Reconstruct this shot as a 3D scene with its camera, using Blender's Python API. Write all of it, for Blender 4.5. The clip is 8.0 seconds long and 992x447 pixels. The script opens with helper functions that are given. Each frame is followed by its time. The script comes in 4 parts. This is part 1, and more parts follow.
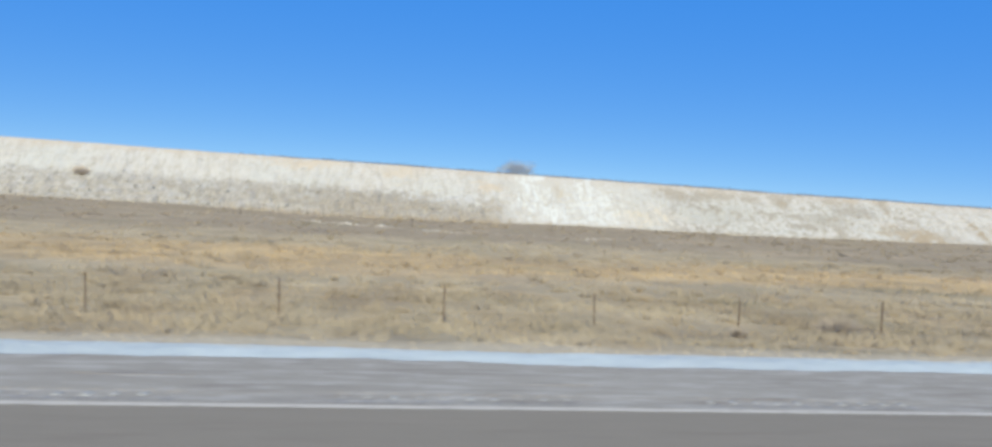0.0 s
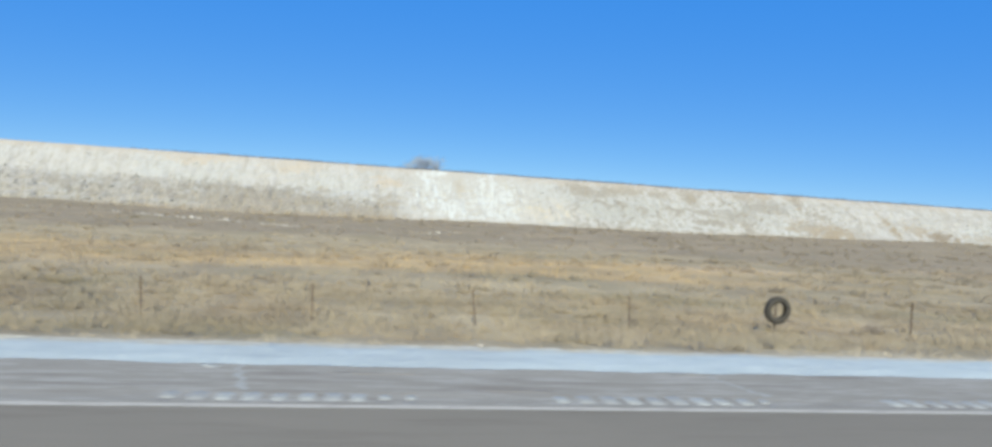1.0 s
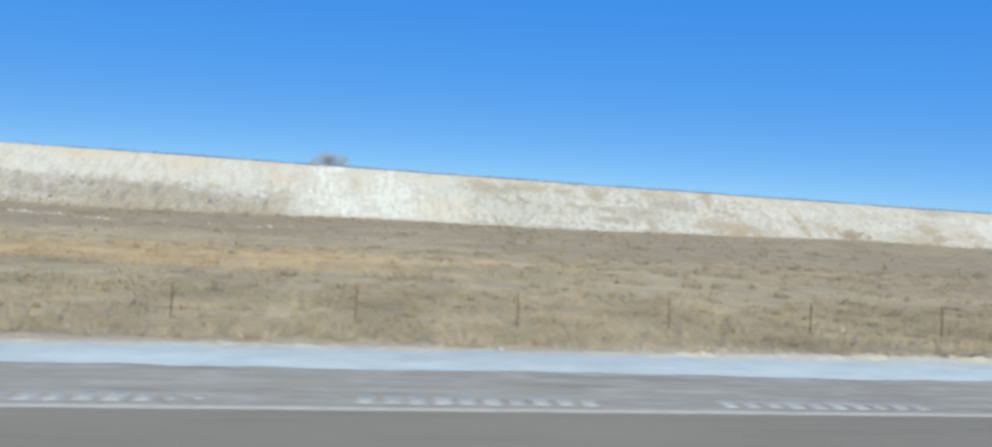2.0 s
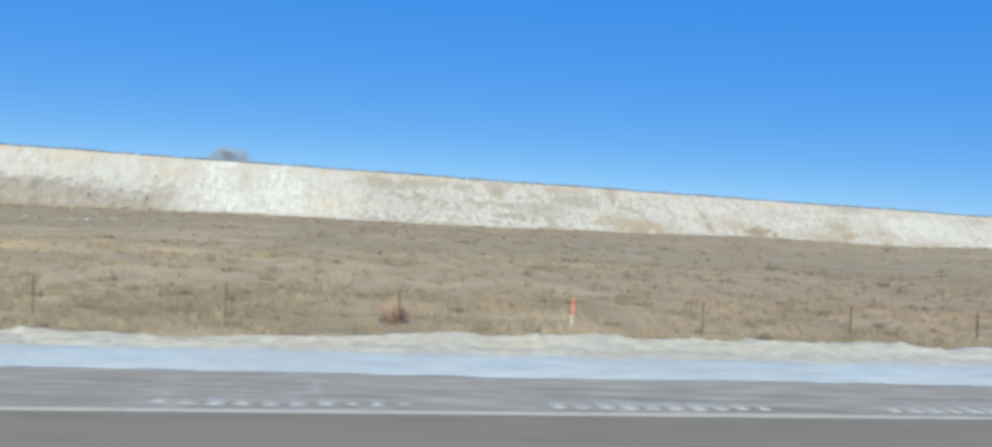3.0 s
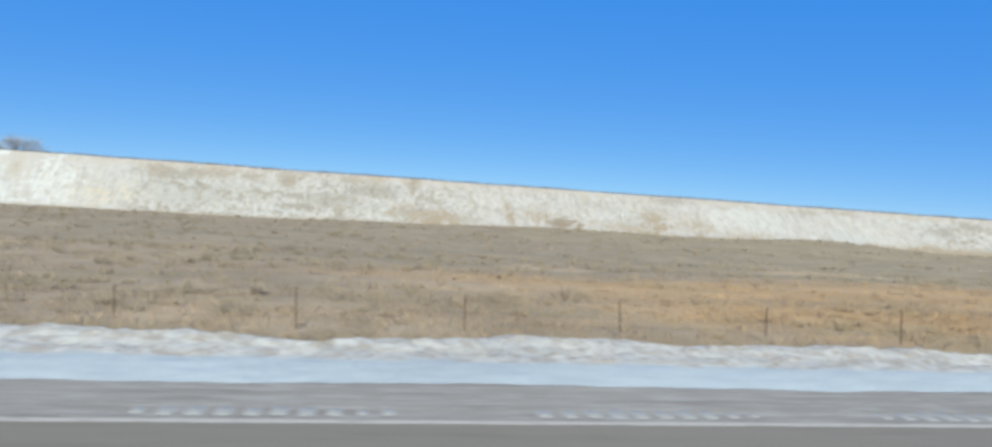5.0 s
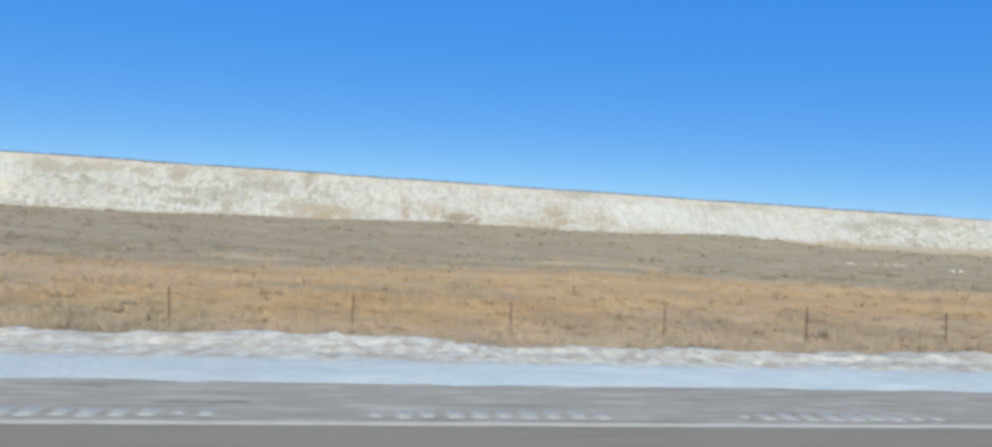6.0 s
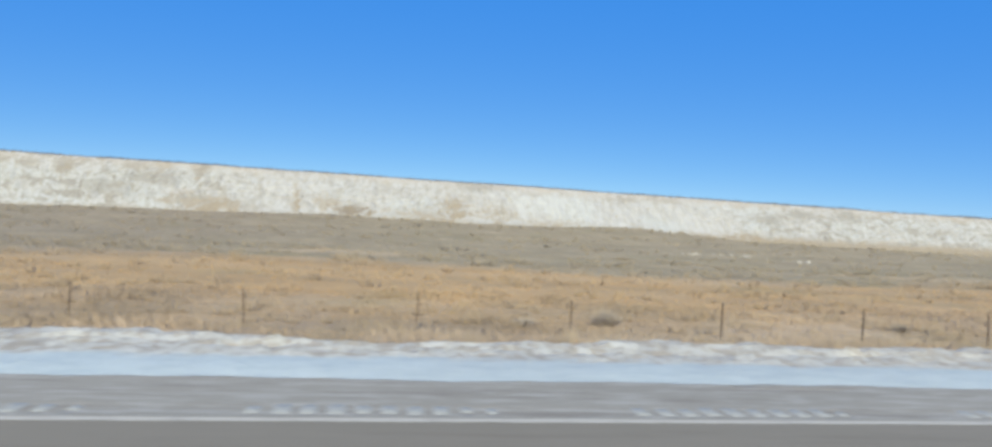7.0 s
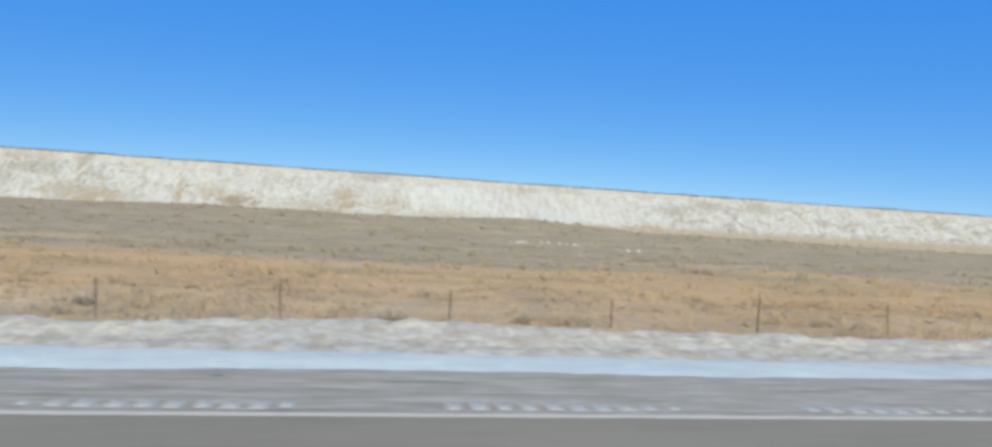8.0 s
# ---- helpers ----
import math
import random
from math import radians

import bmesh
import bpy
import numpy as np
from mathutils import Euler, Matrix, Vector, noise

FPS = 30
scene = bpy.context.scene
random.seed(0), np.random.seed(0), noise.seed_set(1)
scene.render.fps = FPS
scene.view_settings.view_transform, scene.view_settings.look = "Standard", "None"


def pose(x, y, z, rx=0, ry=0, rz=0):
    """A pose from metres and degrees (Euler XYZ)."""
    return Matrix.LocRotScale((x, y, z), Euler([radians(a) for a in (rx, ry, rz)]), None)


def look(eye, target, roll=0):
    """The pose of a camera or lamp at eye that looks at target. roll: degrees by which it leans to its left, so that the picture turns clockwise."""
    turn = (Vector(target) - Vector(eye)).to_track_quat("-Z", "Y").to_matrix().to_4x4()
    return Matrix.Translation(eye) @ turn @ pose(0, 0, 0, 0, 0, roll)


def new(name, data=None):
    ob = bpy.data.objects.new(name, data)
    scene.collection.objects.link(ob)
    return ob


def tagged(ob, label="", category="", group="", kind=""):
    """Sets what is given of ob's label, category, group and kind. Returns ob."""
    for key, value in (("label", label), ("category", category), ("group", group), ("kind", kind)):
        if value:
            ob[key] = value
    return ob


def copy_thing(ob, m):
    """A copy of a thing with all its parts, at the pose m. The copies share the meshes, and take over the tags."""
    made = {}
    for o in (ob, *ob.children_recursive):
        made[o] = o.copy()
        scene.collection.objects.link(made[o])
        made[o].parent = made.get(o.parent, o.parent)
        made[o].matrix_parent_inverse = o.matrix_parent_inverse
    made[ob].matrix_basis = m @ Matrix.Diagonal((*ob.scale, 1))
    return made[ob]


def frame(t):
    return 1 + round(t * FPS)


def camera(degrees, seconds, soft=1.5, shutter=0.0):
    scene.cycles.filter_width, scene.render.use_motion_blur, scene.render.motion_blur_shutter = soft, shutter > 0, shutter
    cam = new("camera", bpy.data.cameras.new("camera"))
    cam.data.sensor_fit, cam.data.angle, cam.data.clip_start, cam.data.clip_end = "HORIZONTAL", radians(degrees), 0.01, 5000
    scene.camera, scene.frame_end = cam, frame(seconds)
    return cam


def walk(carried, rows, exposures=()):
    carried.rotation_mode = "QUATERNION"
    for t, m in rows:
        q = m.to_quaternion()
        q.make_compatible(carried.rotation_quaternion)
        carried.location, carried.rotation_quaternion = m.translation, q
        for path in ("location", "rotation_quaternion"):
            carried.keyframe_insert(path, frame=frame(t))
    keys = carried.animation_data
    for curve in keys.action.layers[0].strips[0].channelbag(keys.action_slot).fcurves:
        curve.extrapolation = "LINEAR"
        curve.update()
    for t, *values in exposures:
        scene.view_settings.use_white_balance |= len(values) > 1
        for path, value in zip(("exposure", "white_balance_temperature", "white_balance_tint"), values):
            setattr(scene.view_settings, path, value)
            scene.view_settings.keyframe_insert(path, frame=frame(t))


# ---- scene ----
# A drive along a straight two-lane highway, past a wire fence, a dry winter field and a long white waste-rock bank.
# x runs along the road, y away from it, z = 0 is the road surface at the edge line.
cam = camera(71.19, 8.0, soft=3.1, shutter=0.09)
# seconds, x, y, z, yaw, pitch, roll
ROWS = [
    (0.0, -0.125, -0.259, 2.179, -8.676, -1.306, -3.243),
    (0.5, 13.653, -0.244, 2.169, -8.756, -1.272, -3.218),
    (1.0, 27.621, -0.322, 2.181, -8.884, -1.200, -3.185),
    (1.5, 41.742, -0.325, 2.176, -8.885, -1.113, -3.208),
    (3.0, 83.903, -0.273, 2.176, -9.159, -0.843, -3.251),
    (3.5, 97.981, -0.253, 2.195, -9.144, -0.951, -3.317),
    (4.0, 111.999, -0.174, 2.184, -9.104, -0.818, -3.268),
    (4.5, 126.047, -0.150, 2.200, -9.121, -0.693, -3.229),
    (6.0, 168.200, -0.161, 2.240, -9.045, -0.689, -3.075),
    (6.5, 181.363, -0.206, 2.242, -9.115, -0.684, -3.131),
    (7.0, 195.456, -0.140, 2.213, -9.033, -0.832, -3.050),
    (7.5, 209.571, -0.149, 2.212, -8.977, -0.932, -3.097),
    (8.0, 223.621, -0.084, 2.186, -9.003, -1.137, -3.111),
]
walk(cam, [(t, pose(x, y, z, 90 + pitch, roll, yaw)) for t, x, y, z, yaw, pitch, roll in ROWS], [(0.0, 0.7, 6500, 0), (1.0, 0.7, 6420, -3), (8.0, 0.7, 6480, -2)])

# ---------------------------------------------------------------- light
SUN_HEIGHT, SUN_TURN = 36.0, 188.0
world = bpy.data.worlds.new("world")
scene.world = world
world.use_nodes = True
wn, wl = world.node_tree.nodes, world.node_tree.links
wn.clear()
sky = wn.new("ShaderNodeTexSky")
sky.sky_type, sky.sun_disc = "NISHITA", False
sky.sun_elevation, sky.sun_rotation = radians(SUN_HEIGHT), radians(SUN_TURN)
sky.altitude, sky.air_density, sky.dust_density, sky.ozone_density = 3000, 0.75, 0.0, 1.6
tint = wn.new("ShaderNodeMix")
tint.data_type, tint.blend_type = "RGBA", "MULTIPLY"
tint.inputs[0].default_value = 1.0
tint.inputs[7].default_value = (0.55, 0.49, 0.21, 1)
back = wn.new("ShaderNodeBackground")
back.inputs[1].default_value = 0.0622
wout = wn.new("ShaderNodeOutputWorld")
deep = wn.new("ShaderNodeMix")
deep.data_type, deep.blend_type = "RGBA", "ADD"
deep.inputs[0].default_value = 1.0
deep.inputs[7].default_value = (0.0, 1.72, 7.5, 1)
wl.new(sky.outputs[0], tint.inputs[6])
wl.new(tint.outputs[2], deep.inputs[6])
wl.new(deep.outputs[2], back.inputs[0])
wl.new(back.outputs[0], wout.inputs[0])
sun_data = bpy.data.lights.new("sun", "SUN")
sun_data.energy, sun_data.angle, sun_data.color = 5.0, radians(0.53), (1.0, 0.88, 0.69)
sun = new("sun", sun_data)
az = radians(SUN_TURN)
sun_way = Vector((math.sin(az) * math.cos(radians(SUN_HEIGHT)), math.cos(az) * math.cos(radians(SUN_HEIGHT)), math.sin(radians(SUN_HEIGHT))))
sun.matrix_world = look(sun_way * 300, (0, 0, 0))

# ---------------------------------------------------------------- materials


class Nodes:
    """A short hand for node materials in world metres."""

    def __init__(self, name, rough=0.9, metal=0.0):
        self.mat = bpy.data.materials.new(name)
        self.mat.use_nodes = True
        self.tree = self.mat.node_tree
        self.bsdf = self.tree.nodes["Principled BSDF"]
        self.bsdf.inputs["Roughness"].default_value = rough
        self.bsdf.inputs["Metallic"].default_value = metal
        self.bsdf.inputs["Specular IOR Level"].default_value = 0.25
        self.geo = self.tree.nodes.new("ShaderNodeNewGeometry")

    def link(self, a, b):
        self.tree.links.new(a, b)

    def place(self, scale):
        m = self.tree.nodes.new("ShaderNodeMapping")
        m.inputs["Scale"].default_value = scale
        self.link(self.geo.outputs["Position"], m.inputs["Vector"])
        return m.outputs[0]

    def noise(self, scale, detail=4.0, rough=0.55, stretch=(1, 1, 1), warp=0.0):
        n = self.tree.nodes.new("ShaderNodeTexNoise")
        n.inputs["Scale"].default_value = scale
        n.inputs["Detail"].default_value = detail
        n.inputs["Roughness"].default_value = rough
        n.inputs["Distortion"].default_value = warp
        self.link(self.place(stretch), n.inputs["Vector"])
        return n.outputs[0]

    def ramp(self, value, lo, hi, a=0.0, b=1.0):
        r = self.tree.nodes.new("ShaderNodeMapRange")
        r.inputs[1].default_value, r.inputs[2].default_value = lo, hi
        r.inputs[3].default_value, r.inputs[4].default_value = a, b
        self.link(value, r.inputs[0])
        return r.outputs[0]

    def maths(self, op, a, b):
        m = self.tree.nodes.new("ShaderNodeMath")
        m.operation = op
        for i, v in enumerate((a, b)):
            if isinstance(v, (int, float)):
                m.inputs[i].default_value = v
            else:
                self.link(v, m.inputs[i])
        return m.outputs[0]

    def axis(self, which):
        s = self.tree.nodes.new("ShaderNodeSeparateXYZ")
        self.link(self.geo.outputs["Position"], s.inputs[0])
        return s.outputs[which]

    def mix(self, fac, a, b, how="MIX"):
        m = self.tree.nodes.new("ShaderNodeMix")
        m.data_type, m.blend_type = "RGBA", how
        for sock, v in ((m.inputs[0], fac), (m.inputs[6], a), (m.inputs[7], b)):
            if isinstance(v, (int, float)):
                sock.default_value = v
            elif isinstance(v, tuple):
                sock.default_value = (*v, 1)
            else:
                self.link(v, sock)
        return m.outputs[2]

    def colour(self, c):
        if isinstance(c, tuple):
            self.bsdf.inputs["Base Color"].default_value = (*c, 1)
        else:
            self.link(c, self.bsdf.inputs["Base Color"])
        return self

    def thin(self, share=0.4):
        """Dry stems let part of the light through."""
        through_light = self.tree.nodes.new("ShaderNodeBsdfTranslucent")
        both = self.tree.nodes.new("ShaderNodeMixShader")
        both.inputs[0].default_value = share
        tone = self.bsdf.inputs["Base Color"]
        if tone.is_linked:
            self.link(tone.links[0].from_socket, through_light.inputs[0])
        else:
            through_light.inputs[0].default_value = tone.default_value
        self.link(self.bsdf.outputs[0], both.inputs[1])
        self.link(through_light.outputs[0], both.inputs[2])
        self.link(both.outputs[0], self.tree.nodes["Material Output"].inputs["Surface"])
        return self

    def bump(self, height, strength=0.5, distance=0.02):
        b = self.tree.nodes.new("ShaderNodeBump")
        b.inputs["Strength"].default_value, b.inputs["Distance"].default_value = strength, distance
        self.link(height, b.inputs["Height"])
        self.link(b.outputs[0], self.bsdf.inputs["Normal"])
        return self


def asphalt(name, base, dusty, streak):
    n = Nodes(name, 0.85)
    grain = n.noise(60, 3)
    patch = n.noise(0.35, 4, stretch=(0.35, 1, 1))
    lanes = n.noise(2.4, 6, 0.7, stretch=(0.40, 2.4, 1))
    c = n.mix(n.ramp(patch, 0.35, 0.7), base, tuple(v * 1.16 for v in base))
    c = n.mix(n.ramp(lanes, 0.49, 0.60, 0, streak), c, dusty)
    fine = n.noise(7.0, 6, 0.72, stretch=(0.22, 1.6, 1), warp=0.3)
    c = n.mix(n.ramp(fine, 0.50, 0.62, 0, streak * 0.7), c, tuple(v * 0.5 + w * 0.5 for v, w in zip(base, dusty)))
    dark = n.noise(1.7, 5, 0.65, stretch=(0.25, 2.6, 1), warp=0.4)
    c = n.mix(n.ramp(dark, 0.53, 0.66, 0, streak * 0.8), c, tuple(v * k for v, k in zip(base, (0.62, 0.56, 0.54))))
    c = n.mix(n.ramp(grain, 0.3, 0.7, 0.0, 0.35), c, tuple(v * 0.7 for v in base))
    return n.colour(c).bump(grain, 0.4, 0.006).mat


M_ROAD = asphalt("asphalt_lane", (0.158, 0.145, 0.122), (0.192, 0.172, 0.148), 0.3)
M_SHOULDER = asphalt("asphalt_shoulder", (0.206, 0.195, 0.174), (0.312, 0.308, 0.294), 0.75)


M_STAIN = asphalt("worn_asphalt", (0.172, 0.162, 0.150), (0.22, 0.212, 0.20), 0.6)


def line_paint():
    n = Nodes("road_paint", 0.7)
    wear = n.noise(9, 5, 0.65, stretch=(0.3, 1, 1))
    c = n.mix(n.ramp(wear, 0.52, 0.75, 0, 0.7), (0.345, 0.330, 0.298), (0.160, 0.150, 0.138))
    return n.colour(c).bump(wear, 0.2, 0.003).mat


def dust_fill():
    n = Nodes("pale_dust", 0.95)
    info = n.tree.nodes.new("ShaderNodeObjectInfo")
    v = n.noise(14, 4)
    c = n.mix(n.ramp(v, 0.3, 0.7), (0.250, 0.262, 0.258), (0.345, 0.358, 0.350))
    c = n.mix(n.ramp(info.outputs["Random"], 0, 1, 0, 0.6), c, (0.213, 0.213, 0.210))
    return n.colour(c).bump(v, 0.3, 0.004).mat


def white_verge():
    n = Nodes("white_rock_dust", 0.92)
    fine, lump = n.noise(30, 4), n.noise(2.5, 5, 0.6, stretch=(0.45, 1, 1))
    broad = n.noise(0.25, 3)
    c = n.mix(n.ramp(lump, 0.35, 0.65), (0.330, 0.382, 0.410), (0.390, 0.442, 0.464))
    # past the packed edge the dust turns warmer and lies in lumps
    far = n.ramp(n.maths("ADD", n.axis(1), n.ramp(lump, 0.3, 0.7, -0.25, 0.25)), 9.95, 10.25)
    spots = n.ramp(n.noise(3.4, 7, 0.75, stretch=(0.9, 0.5, 1), warp=0.5), 0.42, 0.54, 0.15, 1.0)
    tans = n.mix(n.ramp(n.axis(0), 100, 165), n.mix(n.ramp(n.axis(0), 88, 104), (0.390, 0.358, 0.280), (0.352, 0.332, 0.284)), (0.290, 0.252, 0.202))
    whites = n.mix(n.ramp(n.axis(0), 140, 170), n.mix(n.ramp(n.axis(0), 90, 104), (0.455, 0.434, 0.368), (0.468, 0.468, 0.440)), (0.462, 0.456, 0.424))
    whites = n.mix(n.ramp(n.axis(0), 198, 214, 0, 0.8), whites, (0.405, 0.380, 0.335))
    warm = n.mix(spots, tans, whites)
    c = n.mix(far, c, warm)
    c = n.mix(n.ramp(broad, 0.4, 0.7, 0, 0.25), c, (0.235, 0.246, 0.258))
    crumb = n.noise(6.0, 6, 0.72, stretch=(0.9, 0.6, 1), warp=0.4)
    c = n.mix(n.maths("MULTIPLY", n.maths("MULTIPLY", n.ramp(crumb, 0.50, 0.57, 0, 0.6), n.ramp(n.axis(0), 120, 175, 0.5, 0.9)), far), c, (0.275, 0.252, 0.212))
    return n.colour(c).bump(n.maths("ADD", fine, n.maths("MULTIPLY", crumb, 2.0)), 0.7, 0.03).mat


def field_colour(n):
    """Straw, gold and bare soil, by where on the plain it grows."""
    x, y = n.axis(0), n.axis(1)
    big = n.noise(0.035, 4, 0.55, stretch=(0.6, 1.3, 1))
    mid = n.noise(0.22, 5, 0.6, stretch=(0.5, 1, 1))
    straw = n.mix(n.ramp(mid, 0.35, 0.65), (0.216, 0.193, 0.144), (0.278, 0.250, 0.188))
    tawny = n.mix(n.ramp(mid, 0.35, 0.65), (0.200, 0.171, 0.134), (0.250, 0.215, 0.170))
    rosy = n.mix(n.ramp(mid, 0.35, 0.65), (0.238, 0.198, 0.156), (0.292, 0.246, 0.196))
    straw = n.mix(n.ramp(x, 75, 105), straw, n.mix(n.ramp(x, 140, 175), tawny, rosy))
    gold = n.mix(n.ramp(mid, 0.35, 0.65), (0.262, 0.188, 0.108), (0.310, 0.226, 0.132))
    dirt = n.mix(n.ramp(mid, 0.35, 0.68), (0.159, 0.141, 0.112), (0.214, 0.191, 0.155))
    olive = n.mix(n.ramp(mid, 0.35, 0.68), (0.169, 0.152, 0.115), (0.226, 0.203, 0.158))
    dirt = n.mix(n.ramp(x, 165, 200), dirt, olive)
    wander = n.ramp(big, 0.3, 0.7, -1, 1)
    yy = n.maths("ADD", y, n.maths("MULTIPLY", wander, 9))
    xx = n.maths("ADD", x, n.maths("MULTIPLY", wander, 40))
    strip = n.maths("MULTIPLY", n.ramp(yy, 18, 31), n.ramp(yy, 64, 54))
    late = n.maths("MULTIPLY", strip, n.ramp(xx, 128, 172))
    early = n.maths("MULTIPLY", n.maths("MULTIPLY", n.ramp(yy, 38, 46), n.ramp(yy, 70, 60)), n.maths("MULTIPLY", n.ramp(xx, 80, 60), 0.9))
    wheat = n.mix(n.ramp(mid, 0.35, 0.65), (0.282, 0.222, 0.132), (0.338, 0.270, 0.166))
    c = n.mix(early, n.mix(late, straw, gold), wheat)
    bare = n.maths("SUBTRACT", n.maths("ADD", y, n.maths("MULTIPLY", wander, 10)), n.ramp(xx, 60, 125, 96, 56))
    c = n.mix(n.ramp(bare, -6, 8), c, dirt)
    pale = n.noise(0.11, 5, 0.6, stretch=(0.30, 1.2, 1), warp=0.5)
    c = n.mix(n.ramp(pale, 0.58, 0.74, 0, 0.5), c, (0.280, 0.248, 0.202))
    dull = n.noise(0.16, 5, 0.6, stretch=(0.35, 1.0, 1), warp=0.3)
    c = n.mix(n.ramp(dull, 0.52, 0.68, 0, 0.35), c, (0.151, 0.132, 0.098))
    beyond = n.ramp(y, 4, 10)
    clumps = n.noise(0.70, 5, 0.60, stretch=(0.6, 0.18, 1), warp=0.3)
    c = n.mix(n.maths("MULTIPLY", n.ramp(clumps, 0.46, 0.60, 0, 0.34), n.maths("MULTIPLY", beyond, n.ramp(late, 0, 1, 1.0, 0.45))), c, (0.145, 0.125, 0.094))
    patch = n.noise(0.34, 4, 0.5, stretch=(0.75, 0.34, 1), warp=0.6)
    verge_side = n.maths("MULTIPLY", beyond, n.ramp(y, 46, 26))
    c = n.mix(n.maths("MULTIPLY", n.ramp(patch, 0.53, 0.64, 0, 0.42), verge_side), c, n.mix(n.ramp(x, 60, 150), (0.150, 0.139, 0.104), (0.158, 0.132, 0.106)))
    c = n.mix(n.maths("MULTIPLY", n.ramp(patch, 0.45, 0.36, 0, 0.40), verge_side), c, n.mix(n.ramp(x, 60, 150), (0.272, 0.228, 0.158), (0.282, 0.222, 0.152)))
    tufted = n.maths("MULTIPLY", n.ramp(n.noise(0.35, 4, 0.55, stretch=(0.70, 0.20, 1), warp=0.5), 0.50, 0.62, 0, 0.45), n.maths("MULTIPLY", n.maths("MULTIPLY", beyond, n.ramp(late, 0, 1, 1.0, 0.5)), n.ramp(y, 60, 30, 0.35, 1.0)))
    c = n.mix(tufted, c, (0.146, 0.122, 0.091))
    c = n.mix(n.ramp(n.noise(0.15, 3, 0.5, stretch=(0.6, 0.7, 1)), 0.57, 0.70, 0, 0.45), c, (0.150, 0.142, 0.095))
    bands = n.noise(0.09, 6, 0.68, stretch=(0.22, 1.5, 1), warp=0.4)
    c = n.mix(n.ramp(bands, 0.52, 0.66, 0, 0.30), c, (0.125, 0.108, 0.080))
    c = n.mix(n.ramp(bands, 0.46, 0.34, 0, 0.25), c, (0.278, 0.244, 0.196))
    for cx, cy, rx, ry in ((193, 75, 9, 7), (256, 73, 10, 6), (156, 66, 5, 4), (60, 62, 9, 5)):
        dx, dy = n.maths("DIVIDE", n.maths("SUBTRACT", x, cx), rx), n.maths("DIVIDE", n.maths("SUBTRACT", y, cy), ry)
        near = n.maths("ADD", n.maths("ADD", n.maths("MULTIPLY", dx, dx), n.maths("MULTIPLY", dy, dy)), n.ramp(dull, 0.35, 0.65, -0.6, 0.6))
        c = n.mix(n.ramp(near, 1.0, 0.3, 0, 0.6), c, (0.300, 0.252, 0.190))
    dusted = n.maths("ADD", y, n.ramp(clumps, 0.3, 0.7, -0.8, 0.8))
    return n.mix(n.maths("MULTIPLY", n.ramp(dusted, 12.9, 11.2, 0, 0.8), n.ramp(dusted, -8, -4)), c, (0.305, 0.285, 0.240))


def field_soil():
    n = Nodes("dry_field", 0.97)
    fine = n.noise(3.0, 5, 0.65)
    c = n.mix(n.ramp(fine, 0.40, 0.75, 0, 0.25), n.mix(1.0, field_colour(n), (1.26, 1.19, 1.06), "MULTIPLY"), (0.112, 0.087, 0.059))
    return n.colour(c).bump(fine, 0.6, 0.08).mat


def field_grass(name, gain):
    n = Nodes(name, 0.8)
    c = n.mix(n.ramp(n.geo.outputs["Random Per Island"], 0, 1, 0, 0.12), field_colour(n), (0.168, 0.140, 0.098))
    return n.colour(n.mix(1.0, c, gain, "MULTIPLY")).thin().mat


def grass_blade(name, a, b, dark):
    n = Nodes(name, 0.8)
    c = n.mix(n.ramp(n.noise(0.12, 4, stretch=(0.6, 1.2, 1)), 0.38, 0.62), a, b)
    c = n.mix(n.ramp(n.geo.outputs["Random Per Island"], 0, 1, 0, 0.7), c, dark)
    return n.colour(c).thin(0.45).mat


def weed_stems():
    n = Nodes("dead_weed_stems", 0.85)
    kind = n.noise(0.30, 3, 0.5)
    c = n.mix(n.ramp(kind, 0.40, 0.52), (0.375, 0.320, 0.250), (0.338, 0.306, 0.235))
    c = n.mix(n.ramp(kind, 0.54, 0.66), c, (0.315, 0.270, 0.222))
    c = n.mix(0.65, c, n.mix(1.0, field_colour(n), (1.82, 1.74, 1.68), "MULTIPLY"))
    # a stretch of darker brush between straw and gold
    x = n.axis(0)
    c = n.mix(n.maths("MULTIPLY", n.maths("MULTIPLY", n.ramp(x, 50, 80), n.ramp(x, 152, 122)), n.ramp(kind, 0.40, 0.58, 0.05, 0.75)), c, (0.225, 0.196, 0.148))
    c = n.mix(n.ramp(n.geo.outputs["Random Per Island"], 0, 1, 0, 0.35), c, (0.390, 0.340, 0.265))
    return n.colour(c).thin().mat


